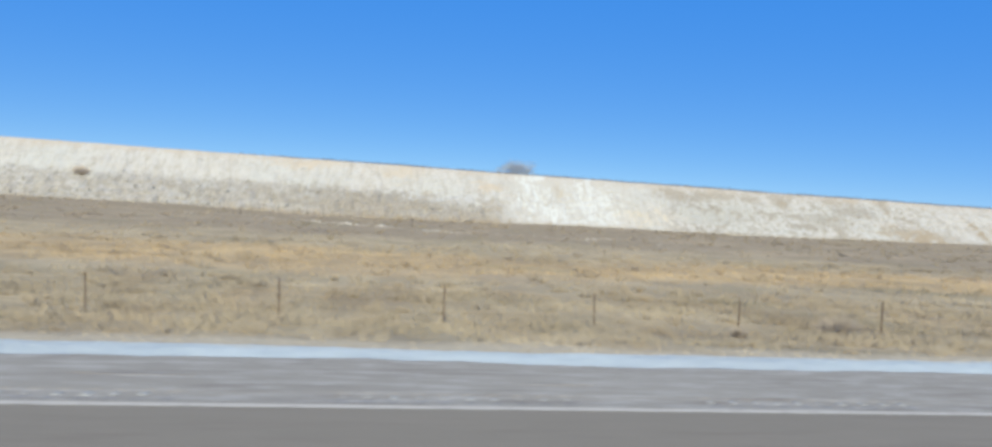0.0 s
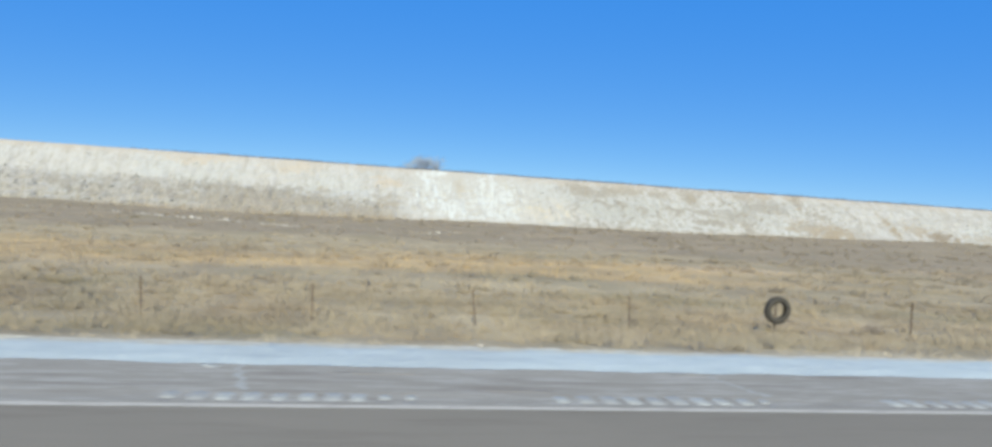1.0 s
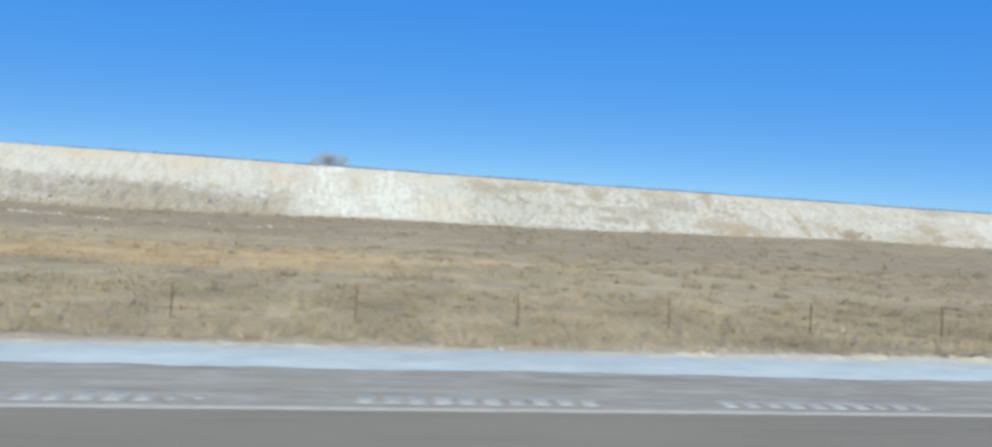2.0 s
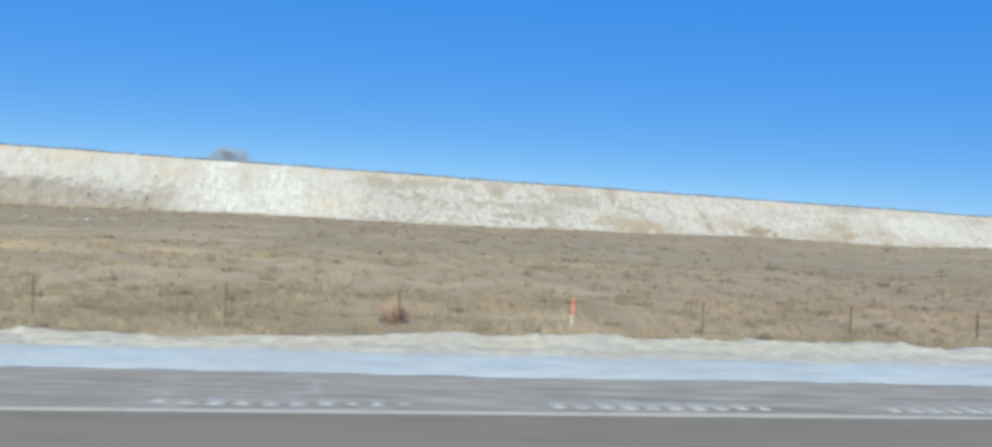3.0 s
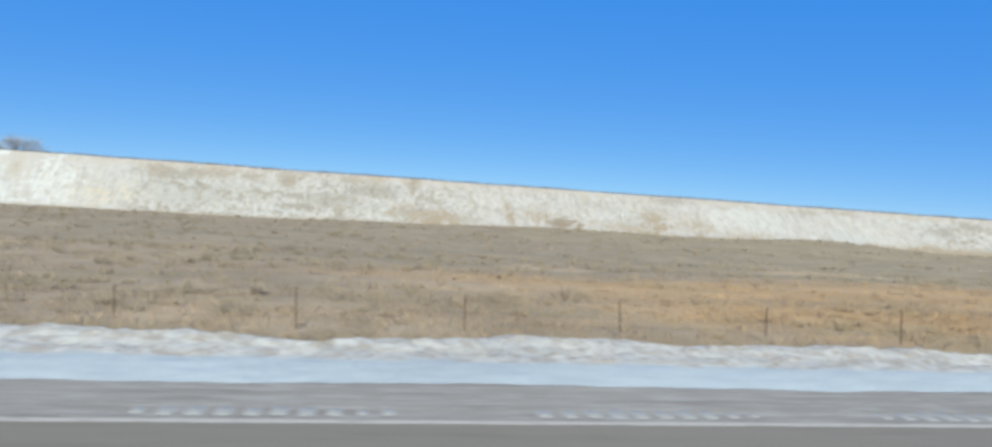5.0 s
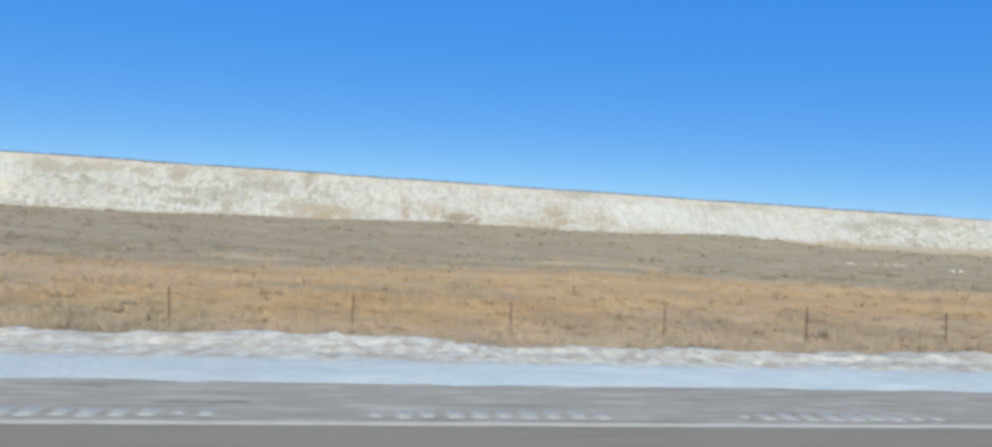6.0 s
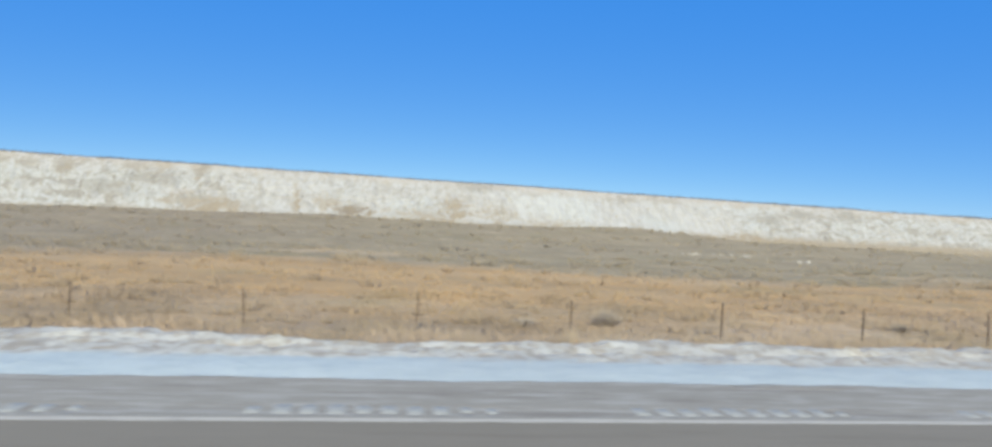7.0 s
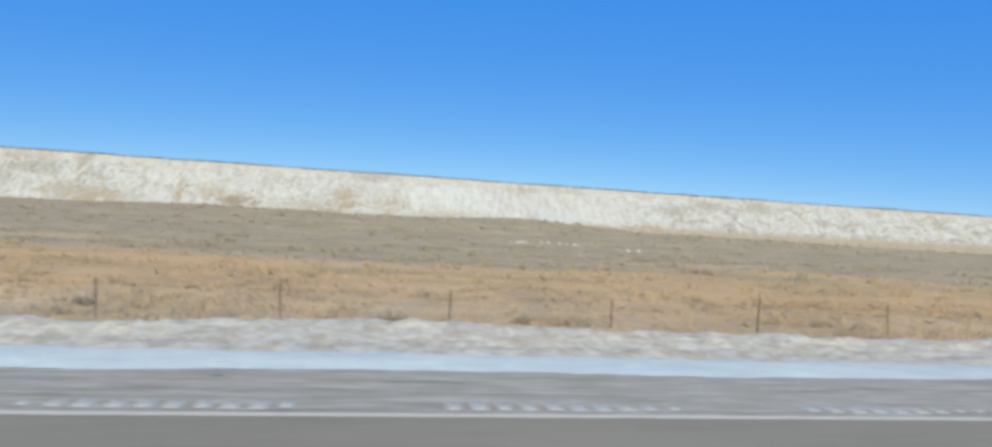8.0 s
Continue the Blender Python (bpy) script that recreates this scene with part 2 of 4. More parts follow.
def bank_rock():
    n = Nodes("white_waste_rock", 0.95)
    x, z = n.axis(0), n.axis(2)
    lump = n.noise(1.1, 6, 0.68)
    fine = n.noise(0.9, 9, 0.76, warp=0.7)
    patch = n.noise(0.07, 4, 0.6)
    torn = n.noise(0.24, 8, 0.66, stretch=(0.8, 1, 1.3), warp=1.2)
    ragged = n.maths("ADD", n.ramp(torn, 0.40, 0.60, -0.75, 0.75), n.ramp(fine, 0.40, 0.60, -0.45, 0.45))
    crest = n.maths("SUBTRACT", n.maths("ADD", z, n.maths("MULTIPLY", x, 0.01187)), 12.59)
    # streaks that lean with the tipping of the rock
    lean = n.tree.nodes.new("ShaderNodeMapping")
    lean.inputs["Rotation"].default_value = (0, radians(38), 0)
    lean.inputs["Scale"].default_value = (1.6, 0.3, 0.45)
    n.link(n.geo.outputs["Position"], lean.inputs["Vector"])
    slant = n.tree.nodes.new("ShaderNodeTexNoise")
    slant.inputs["Scale"].default_value, slant.inputs["Detail"].default_value, slant.inputs["Roughness"].default_value = 0.55, 7, 0.70
    n.link(lean.outputs[0], slant.inputs["Vector"])
    fall = slant.outputs[0]

    def blotch(cx, cz, rx, rz):
        """A ragged patch on the face, about rx by rz metres."""
        dx = n.maths("DIVIDE", n.maths("SUBTRACT", x, cx), rx)
        dz = n.maths("DIVIDE", n.maths("SUBTRACT", z, cz), rz)
        d = n.maths("SQRT", n.maths("ADD", n.maths("MULTIPLY", dx, dx), n.maths("MULTIPLY", dz, dz)), 0)
        return n.ramp(n.maths("ADD", d, ragged), 1.05, 0.55)

    def stretch(a, b, c, d):
        """One between b and c along the bank, fading out to a and d."""
        return n.maths("MULTIPLY", n.ramp(x, a, b), n.ramp(x, d, c))

    c = n.mix(n.ramp(fall, 0.42, 0.58), (0.300, 0.296, 0.284), (0.342, 0.343, 0.338))
    c = n.mix(n.ramp(patch, 0.45, 0.60, 0, 0.6), c, (0.326, 0.340, 0.340))
    # rubble that catches more or less soil: smooth slides, flecked stretches
    mottled = n.maths("MAXIMUM", n.maths("MAXIMUM", stretch(72, 84, 150, 180), n.ramp(x, 282, 302)), n.maths("MULTIPLY", stretch(160, 180, 205, 240), 0.45))
    c = n.mix(n.maths("MULTIPLY", n.ramp(torn, 0.525, 0.550), n.ramp(mottled, 0, 1, 0.15, 0.85)), c, (0.220, 0.208, 0.186))
    c = n.mix(n.maths("MULTIPLY", n.ramp(fine, 0.560, 0.580), n.ramp(mottled, 0, 1, 0.25, 0.85)), c, (0.205, 0.193, 0.168))
    c = n.mix(n.maths("MULTIPLY", n.ramp(fall, 0.44, 0.40), n.ramp(mottled, 0, 1, 0.35, 0.45)), c, (0.245, 0.236, 0.214))
    fleck = n.noise(1.5, 7, 0.75, stretch=(0.6, 1, 1.3), warp=0.6)
    c = n.mix(n.maths("MULTIPLY", n.ramp(fleck, 0.56, 0.585), n.ramp(mottled, 0, 1, 0.15, 0.9)), c, (0.150, 0.138, 0.118))
    # warm, soil-stained lip under the crest
    lip = n.ramp(n.maths("ADD", crest, n.maths("MULTIPLY", ragged, 0.8)), -2.2, -0.2, 0.0, 0.6)
    c = n.mix(n.maths("MULTIPLY", lip, n.ramp(patch, 0.42, 0.55, 0.35, 1.0)), c, (0.312, 0.276, 0.230))
    tan, brown, dark, grey, cool = (0.218, 0.198, 0.166), (0.220, 0.188, 0.142), (0.152, 0.124, 0.090), (0.206, 0.198, 0.180), (0.270, 0.276, 0.266)
    for cx, cz, rx, rz, hue, much in (
            (82.8, 8.6, 4.5, 1.5, tan, 0.8), (79.5, 10.2, 3.5, 0.9, tan, 0.6), (95.0, 9.5, 5.0, 1.3, tan, 0.75), (90.2, 8.4, 3.0, 1.3, tan, 0.6), (105.5, 8.7, 2.2, 1.2, tan, 0.6),
            (114.8, 8.8, 1.9, 2.2, tan, 0.95), (130.8, 9.5, 2.6, 1.3, tan, 0.75), (139.6, 6.9, 3.0, 1.6, grey, 0.75), (134.5, 6.7, 4.0, 1.2, grey, 0.7), (147.6, 9.0, 1.6, 1.9, tan, 0.95),
            (126.8, 3.7, 7.0, 1.8, grey, 0.6), (91.4, 3.6, 11, 3.0, cool, 0.7), (149.0, 1.4, 7.0, 1.7, brown, 0.75), (157.0, 0.6, 6.0, 1.2, brown, 0.7), (172.9, 3.0, 1.3, 2.8, brown, 0.9),
            (186.5, 0.8, 4.2, 1.6, dark, 0.85), (181.0, 2.8, 4.0, 1.6, brown, 0.6), (213.5, 3.0, 4.0, 2.6, brown, 0.85), (224.5, 2.6, 5.0, 2.2, brown, 0.7), (205.0, 0.9, 8.0, 1.3, brown, 0.7),
            (220.9, 8.9, 7.0, 1.0, grey, 0.7), (260.0, 7.9, 4.5, 1.0, tan, 0.65), (272.4, 8.5, 5.0, 0.9, tan, 0.55), (300.5, 4.3, 4.0, 1.3, grey, 0.8), (312.0, 6.3, 4.2, 1.1, grey, 0.8),
            (326.0, 6.6, 4.0, 1.3, grey, 0.75), (292.0, -0.6, 6.0, 1.1, brown, 0.6), (69.2, 2.6, 2.0, 1.2, (0.330, 0.300, 0.225), 0.7), (240.0, 0.6, 9.0, 1.0, brown, 0.6), (28.8, 8.0, 5, 1.5, (0.330, 0.292, 0.240), 0.7),
            (3.0, 10.6, 7, 1.4, (0.330, 0.292, 0.240), 0.6), (-24.5, 11.3, 7, 1.2, (0.330, 0.292, 0.240), 0.7)):
        c = n.mix(n.maths("MULTIPLY", blotch(cx, cz, rx, rz), much), c, hue)
    # the low bench of coarse rubble, with a stepped upper edge
    top = n.maths("ADD", n.ramp(x, -8, 28, 5.5, 1.9), n.ramp(x, -110, -60, 0.4, 0.0))
    over = n.maths("SUBTRACT", n.maths("ADD", z, n.maths("MULTIPLY", ragged, 1.6)), top)
    shelf = n.maths("MULTIPLY", n.ramp(over, 0.4, -0.2), stretch(-150, -128, 22, 34))
    c = n.mix(n.maths("MULTIPLY", shelf, n.ramp(torn, 0.42, 0.56, 0.15, 0.85)), c, n.mix(n.ramp(x, -60, -12), (0.252, 0.240, 0.216), (0.212, 0.194, 0.163)))
    # dark flecks paint the shadows of the bench's rocks into its colour
    c = n.mix(n.maths("MULTIPLY", n.maths("MULTIPLY", n.ramp(fleck, 0.50, 0.57), shelf), 0.6), c, (0.140, 0.128, 0.106))
    for cx, cz, rx, rz, hue in ((-6.5, 0.8, 13, 2.2, tan), (8.7, 3.6, 4, 1.6, tan), (27.7, 2.2, 4, 2.0, tan), (24.0, -0.8, 8, 1.4, tan), (-0.7, 4.0, 4, 1.3, grey)):
        c = n.mix(n.maths("MULTIPLY", blotch(cx, cz, rx, rz), 0.75), c, hue)
    # fresh bright slides, fluted down the face
    fan = n.tree.nodes.new("ShaderNodeMapping")
    fan.inputs["Rotation"].default_value = (0, radians(-24), 0)
    fan.inputs["Scale"].default_value = (1.7, 0.2, 0.22)
    n.link(n.geo.outputs["Position"], fan.inputs["Vector"])
    runs = n.tree.nodes.new("ShaderNodeTexNoise")
    runs.inputs["Scale"].default_value, runs.inputs["Detail"].default_value, runs.inputs["Roughness"].default_value, runs.inputs["Distortion"].default_value = 0.75, 5, 0.62, 0.9
    n.link(fan.outputs[0], runs.inputs["Vector"])
    flute = runs.outputs[0]
    c = n.mix(n.maths("MULTIPLY", stretch(33, 38, 64, 70), 0.7), c, (0.318, 0.316, 0.304))
    for cx, cz, rx, rz, hue in ((40.5, 5.5, 5.5, 6.5, (0.385, 0.408, 0.420)), (45.5, 1.0, 6.0, 3.0, (0.385, 0.408, 0.420)), (57.0, 5.0, 8.0, 6.5, (0.378, 0.396, 0.402)), (72.5, 1.6, 6.5, 2.6, (0.360, 0.340, 0.296)), (238.0, 5.0, 12, 4.0, (0.345, 0.352, 0.345))):
        c = n.mix(n.maths("MULTIPLY", blotch(cx, cz, rx, rz), n.ramp(flute, 0.43, 0.53, 0.05, 1.0)), c, hue)
    c = n.mix(n.maths("MULTIPLY", blotch(47.0, 8.4, 1.6, 3.0), 0.6), c, (0.290, 0.262, 0.215))
    # soil washed up over the foot
    low = n.maths("SUBTRACT", n.maths("ADD", z, n.maths("MULTIPLY", ragged, 0.8)), n.ramp(x, 110, 190, -1.6, -0.4))
    c = n.mix(n.ramp(low, -0.7, 0.6, 0.85, 0.0), c, (0.215, 0.180, 0.132))
    both = n.maths("ADD", lump, n.maths("MULTIPLY", fleck, 0.6))
    c = n.mix(1.0, c, (0.945, 0.945, 0.965), "MULTIPLY")
    return n.colour(c).bump(both, 0.6, 0.3).mat


def plain(name, c, rough=0.8, metal=0.0, grain=20.0, worn=None):
    n = Nodes(name, rough, metal)
    v = n.noise(grain, 5, 0.6)
    return n.colour(n.mix(n.ramp(v, 0.35, 0.7), c, worn or tuple(k * 0.7 for k in c))).bump(v, 0.25, 0.004).mat


M_PAINT, M_DUST, M_VERGE, M_FIELD, M_BANK = line_paint(), dust_fill(), white_verge(), field_soil(), bank_rock()
M_STRAW = field_grass("straw_grass", (1.62, 1.58, 1.58))
M_WEED = weed_stems()
M_FRINGE = grass_blade("dark_crest_blades", (0.105, 0.090, 0.075), (0.125, 0.105, 0.085), (0.080, 0.070, 0.060))
M_BUSH = grass_blade("brown_stems", (0.400, 0.350, 0.285), (0.430, 0.375, 0.305), (0.350, 0.300, 0.245))
M_RUST = grass_blade("rusty_stems", (0.440, 0.345, 0.265), (0.460, 0.362, 0.280), (0.390, 0.305, 0.235))
M_PALE_BUSH = grass_blade("pale_brown_stems", (0.560, 0.495, 0.410), (0.580, 0.515, 0.430), (0.520, 0.455, 0.375))
M_ROCK = plain("pale_rock", (0.37, 0.355, 0.325), 0.95, grain=1.2, worn=(0.30, 0.28, 0.25))
M_STONE = plain("white_stone", (0.40, 0.385, 0.355), 0.95, grain=1.2, worn=(0.31, 0.295, 0.265))
M_RUBBLE = plain("grey_rubble", (0.33, 0.315, 0.285), 0.95, grain=0.4, worn=(0.27, 0.255, 0.23))
M_STEEL = plain("rusted_steel", (0.082, 0.066, 0.054), 0.8, 0.1, 30, (0.115, 0.080, 0.058))
M_RUBBER = plain("weathered_rubber", (0.035, 0.034, 0.033), 0.85, 0.0, 12, (0.062, 0.058, 0.053))
M_ORANGE = plain("orange_plastic", (0.62, 0.18, 0.125), 0.55, 0.0, 8, (0.55, 0.19, 0.12))
M_WHITE = plain("faded_white_plastic", (0.66, 0.60, 0.52), 0.6, 0.0, 8)
# bark and twigs of the far tree: blue-grey distance haze mixed into their colour
M_HAZY_BARK = plain("hazy_bark", (0.35, 0.39, 0.44), 0.9, 0.0, 6, (0.30, 0.33, 0.38))
M_HAZY_TWIGS = grass_blade("hazy_twigs", (0.36, 0.41, 0.48), (0.40, 0.45, 0.52), (0.32, 0.36, 0.43))

# ---------------------------------------------------------------- helpers


def mesh_of(name, verts, faces, material, smooth=False):
    me = bpy.data.meshes.new(name)
    verts = np.asarray(verts, dtype=np.float32)
    faces = np.asarray(faces, dtype=np.int32)
    k = faces.shape[1]
    me.vertices.add(len(verts))
    me.vertices.foreach_set("co", verts.ravel())
    me.loops.add(faces.size)
    me.loops.foreach_set("vertex_index", faces.ravel())
    me.polygons.add(len(faces))
    me.polygons.foreach_set("loop_start", np.arange(0, faces.size, k, dtype=np.int32))
    if smooth:
        me.polygons.foreach_set("use_smooth", np.ones(len(faces), dtype=bool))
    me.materials.append(material)
    me.update(calc_edges=True)
    me.validate()
    return me


def grid(xs, ys, height):
    """Verts and quads of a sheet over xs and ys; height takes arrays."""
    X, Y = np.meshgrid(xs, ys, indexing="ij")
    V = np.stack([X, Y, height(X, Y)], -1).reshape(-1, 3)
    a = np.arange(len(xs) * len(ys)).reshape(len(xs), len(ys))
    Q = np.stack([a[:-1, :-1], a[1:, :-1], a[1:, 1:], a[:-1, 1:]], -1).reshape(-1, 4)
    return V, Q


def part(name, bm, material, parent, label=""):
    me = bpy.data.meshes.new(name)
    bm.to_mesh(me)
    bm.free()
    me.materials.append(material)
    ob = new(name, me)
    ob.parent = parent
    return tagged(ob, label=label)


RNG = np.random.default_rng(7)


def waves(x, y, size, seed, octaves=4):
    """A smooth, uneven field of about -1 to 1, from summed sines of random heading."""
    r = np.random.default_rng(seed)
    out = np.zeros(np.broadcast(x, y).shape)
    amp, total = 1.0, 0.0
    for o in range(octaves):
        for _ in range(4):
            a, ph = r.uniform(0, 2 * math.pi), r.uniform(0, 2 * math.pi)
            k = 2 * math.pi / size * 2 ** o * r.uniform(0.7, 1.4)
            out = out + amp * np.sin(k * (x * math.cos(a) + y * math.sin(a)) + ph)
        total += amp * 2.2
        amp *= 0.55
    return out / total


# ---------------------------------------------------------------- lie of the land
LINE_Y = 7.12            # far edge line
FENCE_Y = 20.4
POST_X, POST_STEP = 25.815, 4.877


def shoulder_edge(x):
    """Where the asphalt gives way to the white dust."""
    return np.interp(x, (-40, 2, 16, 30, 44, 85, 113, 170, 197, 212, 226, 296), (9.3, 9.27, 9.19, 8.9, 8.99, 8.8, 8.66, 8.80, 8.84, 8.84, 9.06, 9.15)) + 0.09 * waves(x, 0 * x, 9, 3) + 0.05 * waves(x, 0 * x, 1.6, 4)


def dust_edge(x):
    """Where the white dust ends in grass."""
    return np.interp(x, (-40, 2, 16, 30, 44, 60, 75, 85, 99, 114, 128, 170, 197, 212, 226, 295), (10.05, 10.02, 10.68, 10.66, 10.45, 10.77, 11.85, 12.4, 13.0, 13.32, 13.05, 12.72, 12.36, 13.06, 13.49, 13.4)) + (0.5 * waves(x, 0 * x, 7, 5) + 0.22 * waves(x, 0 * x, 1.3, 6)) * np.interp(x, (50, 85), (0.25, 1.2))


def bank_foot(x):
    return 186.5 - 0.0555 * x + 1.0 * waves(x, 0 * x, 40, 11)


def foot_level(x):
    return np.interp(x, (-101, -71, -40, -10, 20, 50, 80, 110, 140, 170, 201, 231, 261, 291, 320, 350, 380), (-1.5, -1.35, -1.8, -2.4, -1.95, -1.65, -1.55, -1.7, -1.2, -0.4, -0.6, -0.5, 0.1, -1.7, -2.05, -2.4, -2.9))


def crest_level(x):
    return 12.66 - 0.01187 * x + 0.10 * waves(x, 0 * x, 30, 12)


def crest_line(x):
    return 200.5 - 0.0555 * x


def land(x, y):
    z = np.interp(y, (-300, -30, -9, -5.2, -4.3, 8.6, 10.2, 11.2, 13, 16, 20, 30, 48, 85, 125, 160), (-3, -2, -1.2, -0.2, -0.06, -0.06, -0.07, -0.17, -0.42, -0.85, -1.38, -1.65, -2.25, -3.0, -2.6, -2.2))
    t = np.clip((y - 125) / 45, 0, 1)
    z = z * (1 - t) + foot_level(x) * t
    rough = np.clip((y - 12.5) / 8, 0, 1)
    # low clods and shallow ruts over the bare far ground
    far = np.clip((y - 78) / 20, 0, 1) * np.clip((182 - y) / 12, 0, 1)
    z = z + far * (0.16 * waves(x * 0.4, y, 9, 23) + 0.07 * waves(x, y, 5, 24))
    z = z + rough * (0.10 * waves(x, y, 6, 21) + 0.30 * np.clip((y - 30) / 40, 0, 1) * waves(x, y, 33, 22))
    return z


def ground_xs():
    return np.concatenate([np.linspace(-3000, -300, 14), np.linspace(-280, -60, 45), np.arange(-56, 330, 1.5), np.linspace(332, 620, 60), np.linspace(700, 3500, 14)])


ground_ys = np.concatenate([np.linspace(-2500, -80, 12), np.linspace(-60, -9, 10), (-5.2, -4.3, 2, 8.6, 10.2), np.arange(11.2, 34, 1.2), np.arange(35, 80, 2.5), np.arange(81, 215, 2), np.linspace(220, 3800, 16)])
V, Q = grid(ground_xs(), ground_ys, land)
tagged(new("ground", mesh_of("ground", V, Q, M_FIELD, True)), "dry tan winter prairie soil with straw and bare patches", "ground", kind="structure")

# ---------------------------------------------------------------- road


def slab(name, y0, y1, z1, material, label):
    bm = bmesh.new()
    bmesh.ops.create_cube(bm, size=1)
    for v in bm.verts:
        v.co = Vector((-900 if v.co.x < 0 else 1300, y0 if v.co.y < 0 else y1, -0.30 if v.co.z < 0 else z1))
    me = bpy.data.meshes.new(name)
    bm.to_mesh(me)
    bm.free()
    me.materials.append(material)
    return tagged(new(name, me), label, "road", kind="structure")


road = slab("road", -4.4, 7.195, 0.0, M_ROAD, "worn grey asphalt driving lanes of a highway")
RUMBLE_0, RUMBLE_1 = 7.32, 7.68

# milled rumble strip: ten grooves, a gap, and so on
set_starts = [25.27 + 4.327 * k for k in range(-15, 62)]
grooves = [s + 0.15 + 0.285 * k for s in set_starts for k in range(10)]


def rumble_band():
    """The strip of asphalt that holds the grooves, hollowed at each."""
    xs = [-900.0]
    zs = [0.0]
    for gx in grooves:
        for dx, dz in ((-0.095, 0.0), (-0.06, -0.004), (0.0, -0.006), (0.06, -0.004), (0.095, 0.0)):
            xs.append(gx + dx)
            zs.append(dz)
    xs.append(1300.0)
    zs.append(0.0)
    xs, zs = np.array(xs), np.array(zs)
    ys = np.array((7.195, RUMBLE_0, RUMBLE_0 + 0.015, RUMBLE_1 - 0.015, RUMBLE_1, RUMBLE_1 + 0.02))
    deep = np.array((0, 0, 1, 1, 0, 0.0))
    return grid(xs, ys, lambda X, Y: np.broadcast_to(zs[:, None] * deep[None, :], X.shape))


V, Q = rumble_band()
rumble = tagged(new("rumble_strip", mesh_of("rumble_strip", V, Q, M_SHOULDER)), "milled rumble strip grooves in grey shoulder asphalt", "rumble strip", kind="structure")


def dust_plate(r):
    """A ragged cake of pale dust, the size of one groove."""
    ring, k = [], 10
    for j in range(k):
        a = 2 * math.pi * (j + 0.5) / k
        c, sn = math.cos(a), math.sin(a)
        ring.append((math.copysign(abs(c) ** 0.3, c) * 0.098 * r.uniform(0.88, 1.04), math.copysign(abs(sn) ** 0.3, sn) * 0.175 * r.uniform(0.86, 1.03)))
    v = [(x, y, 0.0012) for x, y in ring] + [(x * 1.10, y * 1.05, -0.004) for x, y in ring] + [(0, 0, 0.002)]
    f = [(2 * k, j, (j + 1) % k) for j in range(k)]
    f += [(j, j + k, (j + 1) % k) for j in range(k)] + [((j + 1) % k, j + k, (j + 1) % k + k) for j in range(k)]
    return np.array(v), np.array(f)


plate_r = random.Random(11)
plates = [dust_plate(plate_r) for _ in range(7)]
plate_meshes = [mesh_of("dust_patch", v, f, M_DUST) for v, f in plates]
loose_v, loose_f, loose_n = [], [], 0
for k, gx in enumerate(grooves):
    full = 1.0 if gx > 21 else plate_r.uniform(0.55, 0.9) if gx > 9 else plate_r.uniform(0.2, 0.5)
    if k % 10 == 0:
        first, last = plate_r.choice((0, 0, 0, 1)), plate_r.choice((6, 7, 8, 8, 9, 9))
    full *= plate_r.uniform(0.85, 1.05) * (1.0 if first <= k % 10 <= last else plate_r.uniform(0.5, 0.75)) * (0.9 if k % 10 in (first, last) else 1)
    which = plate_r.randrange(7)
    spot = (gx + plate_r.uniform(-0.012, 0.012), (RUMBLE_0 + RUMBLE_1) / 2 + plate_r.uniform(-0.02, 0.02), 0.0)
    if 22 < gx < 122:
        bar = new("dust_patch", plate_meshes[which])
        bar.parent = rumble
        bar.matrix_world = Matrix.Translation(spot) @ Matrix.Diagonal((full, full, 1, 1))
    else:
        v, f = plates[which]
        loose_v.append(v * (full, full, 1) + spot)
        loose_f.append(f + loose_n)
        loose_n += len(v)
rest = new("groove_dust", mesh_of("groove_dust", np.concatenate(loose_v), np.concatenate(loose_f), M_DUST))
rest.parent = rumble
tagged(rest, "pale dust lying in the milled grooves", kind="stuff")

shoulder = slab("road_shoulder", 7.70, 9.9, 0.0, M_SHOULDER, "grey asphalt shoulder streaked with pale dust")


def crack(x0, y0, x1, y1, seed):
    """A jagged crack across the shoulder, filled with pale dust and spilling at its near end."""
    r = random.Random(seed)
    k = 14
    v = []
    for j in range(k + 1):
        t = j / k
        x = x0 + (x1 - x0) * t + r.uniform(-0.05, 0.05)
        y = y0 + (y1 - y0) * t
        w = r.uniform(0.018, 0.05) + 0.16 * max(0, t - 0.75) * r.uniform(0.5, 1.5)
        v += [(x - w, y, 0.0015), (x + w * r.uniform(0.6, 1.4), y, 0.0015), (x, y + 0.01, 0.004)]
    f = []
    for j in range(k):
        a = 3 * j
        f += [(a, a + 3, a + 5, a + 2), (a + 2, a + 5, a + 4, a + 1)]
    ob = new("crack", mesh_of("crack", v, f, M_DUST))
    ob.parent = shoulder
    return tagged(ob, "jagged crack filled with pale dust")


for k, ends in enumerate(((25.82, 9.0, 26.11, 7.72), (16.9, 8.9, 17.15, 7.72), (32.13, 8.86, 32.49, 7.72), (83.05, 8.75, 83.31, 7.80), (99.39, 8.75, 99.59, 7.73), (129.64, 8.66, 129.63, 7.74))):
    crack(*ends, 70 + k)


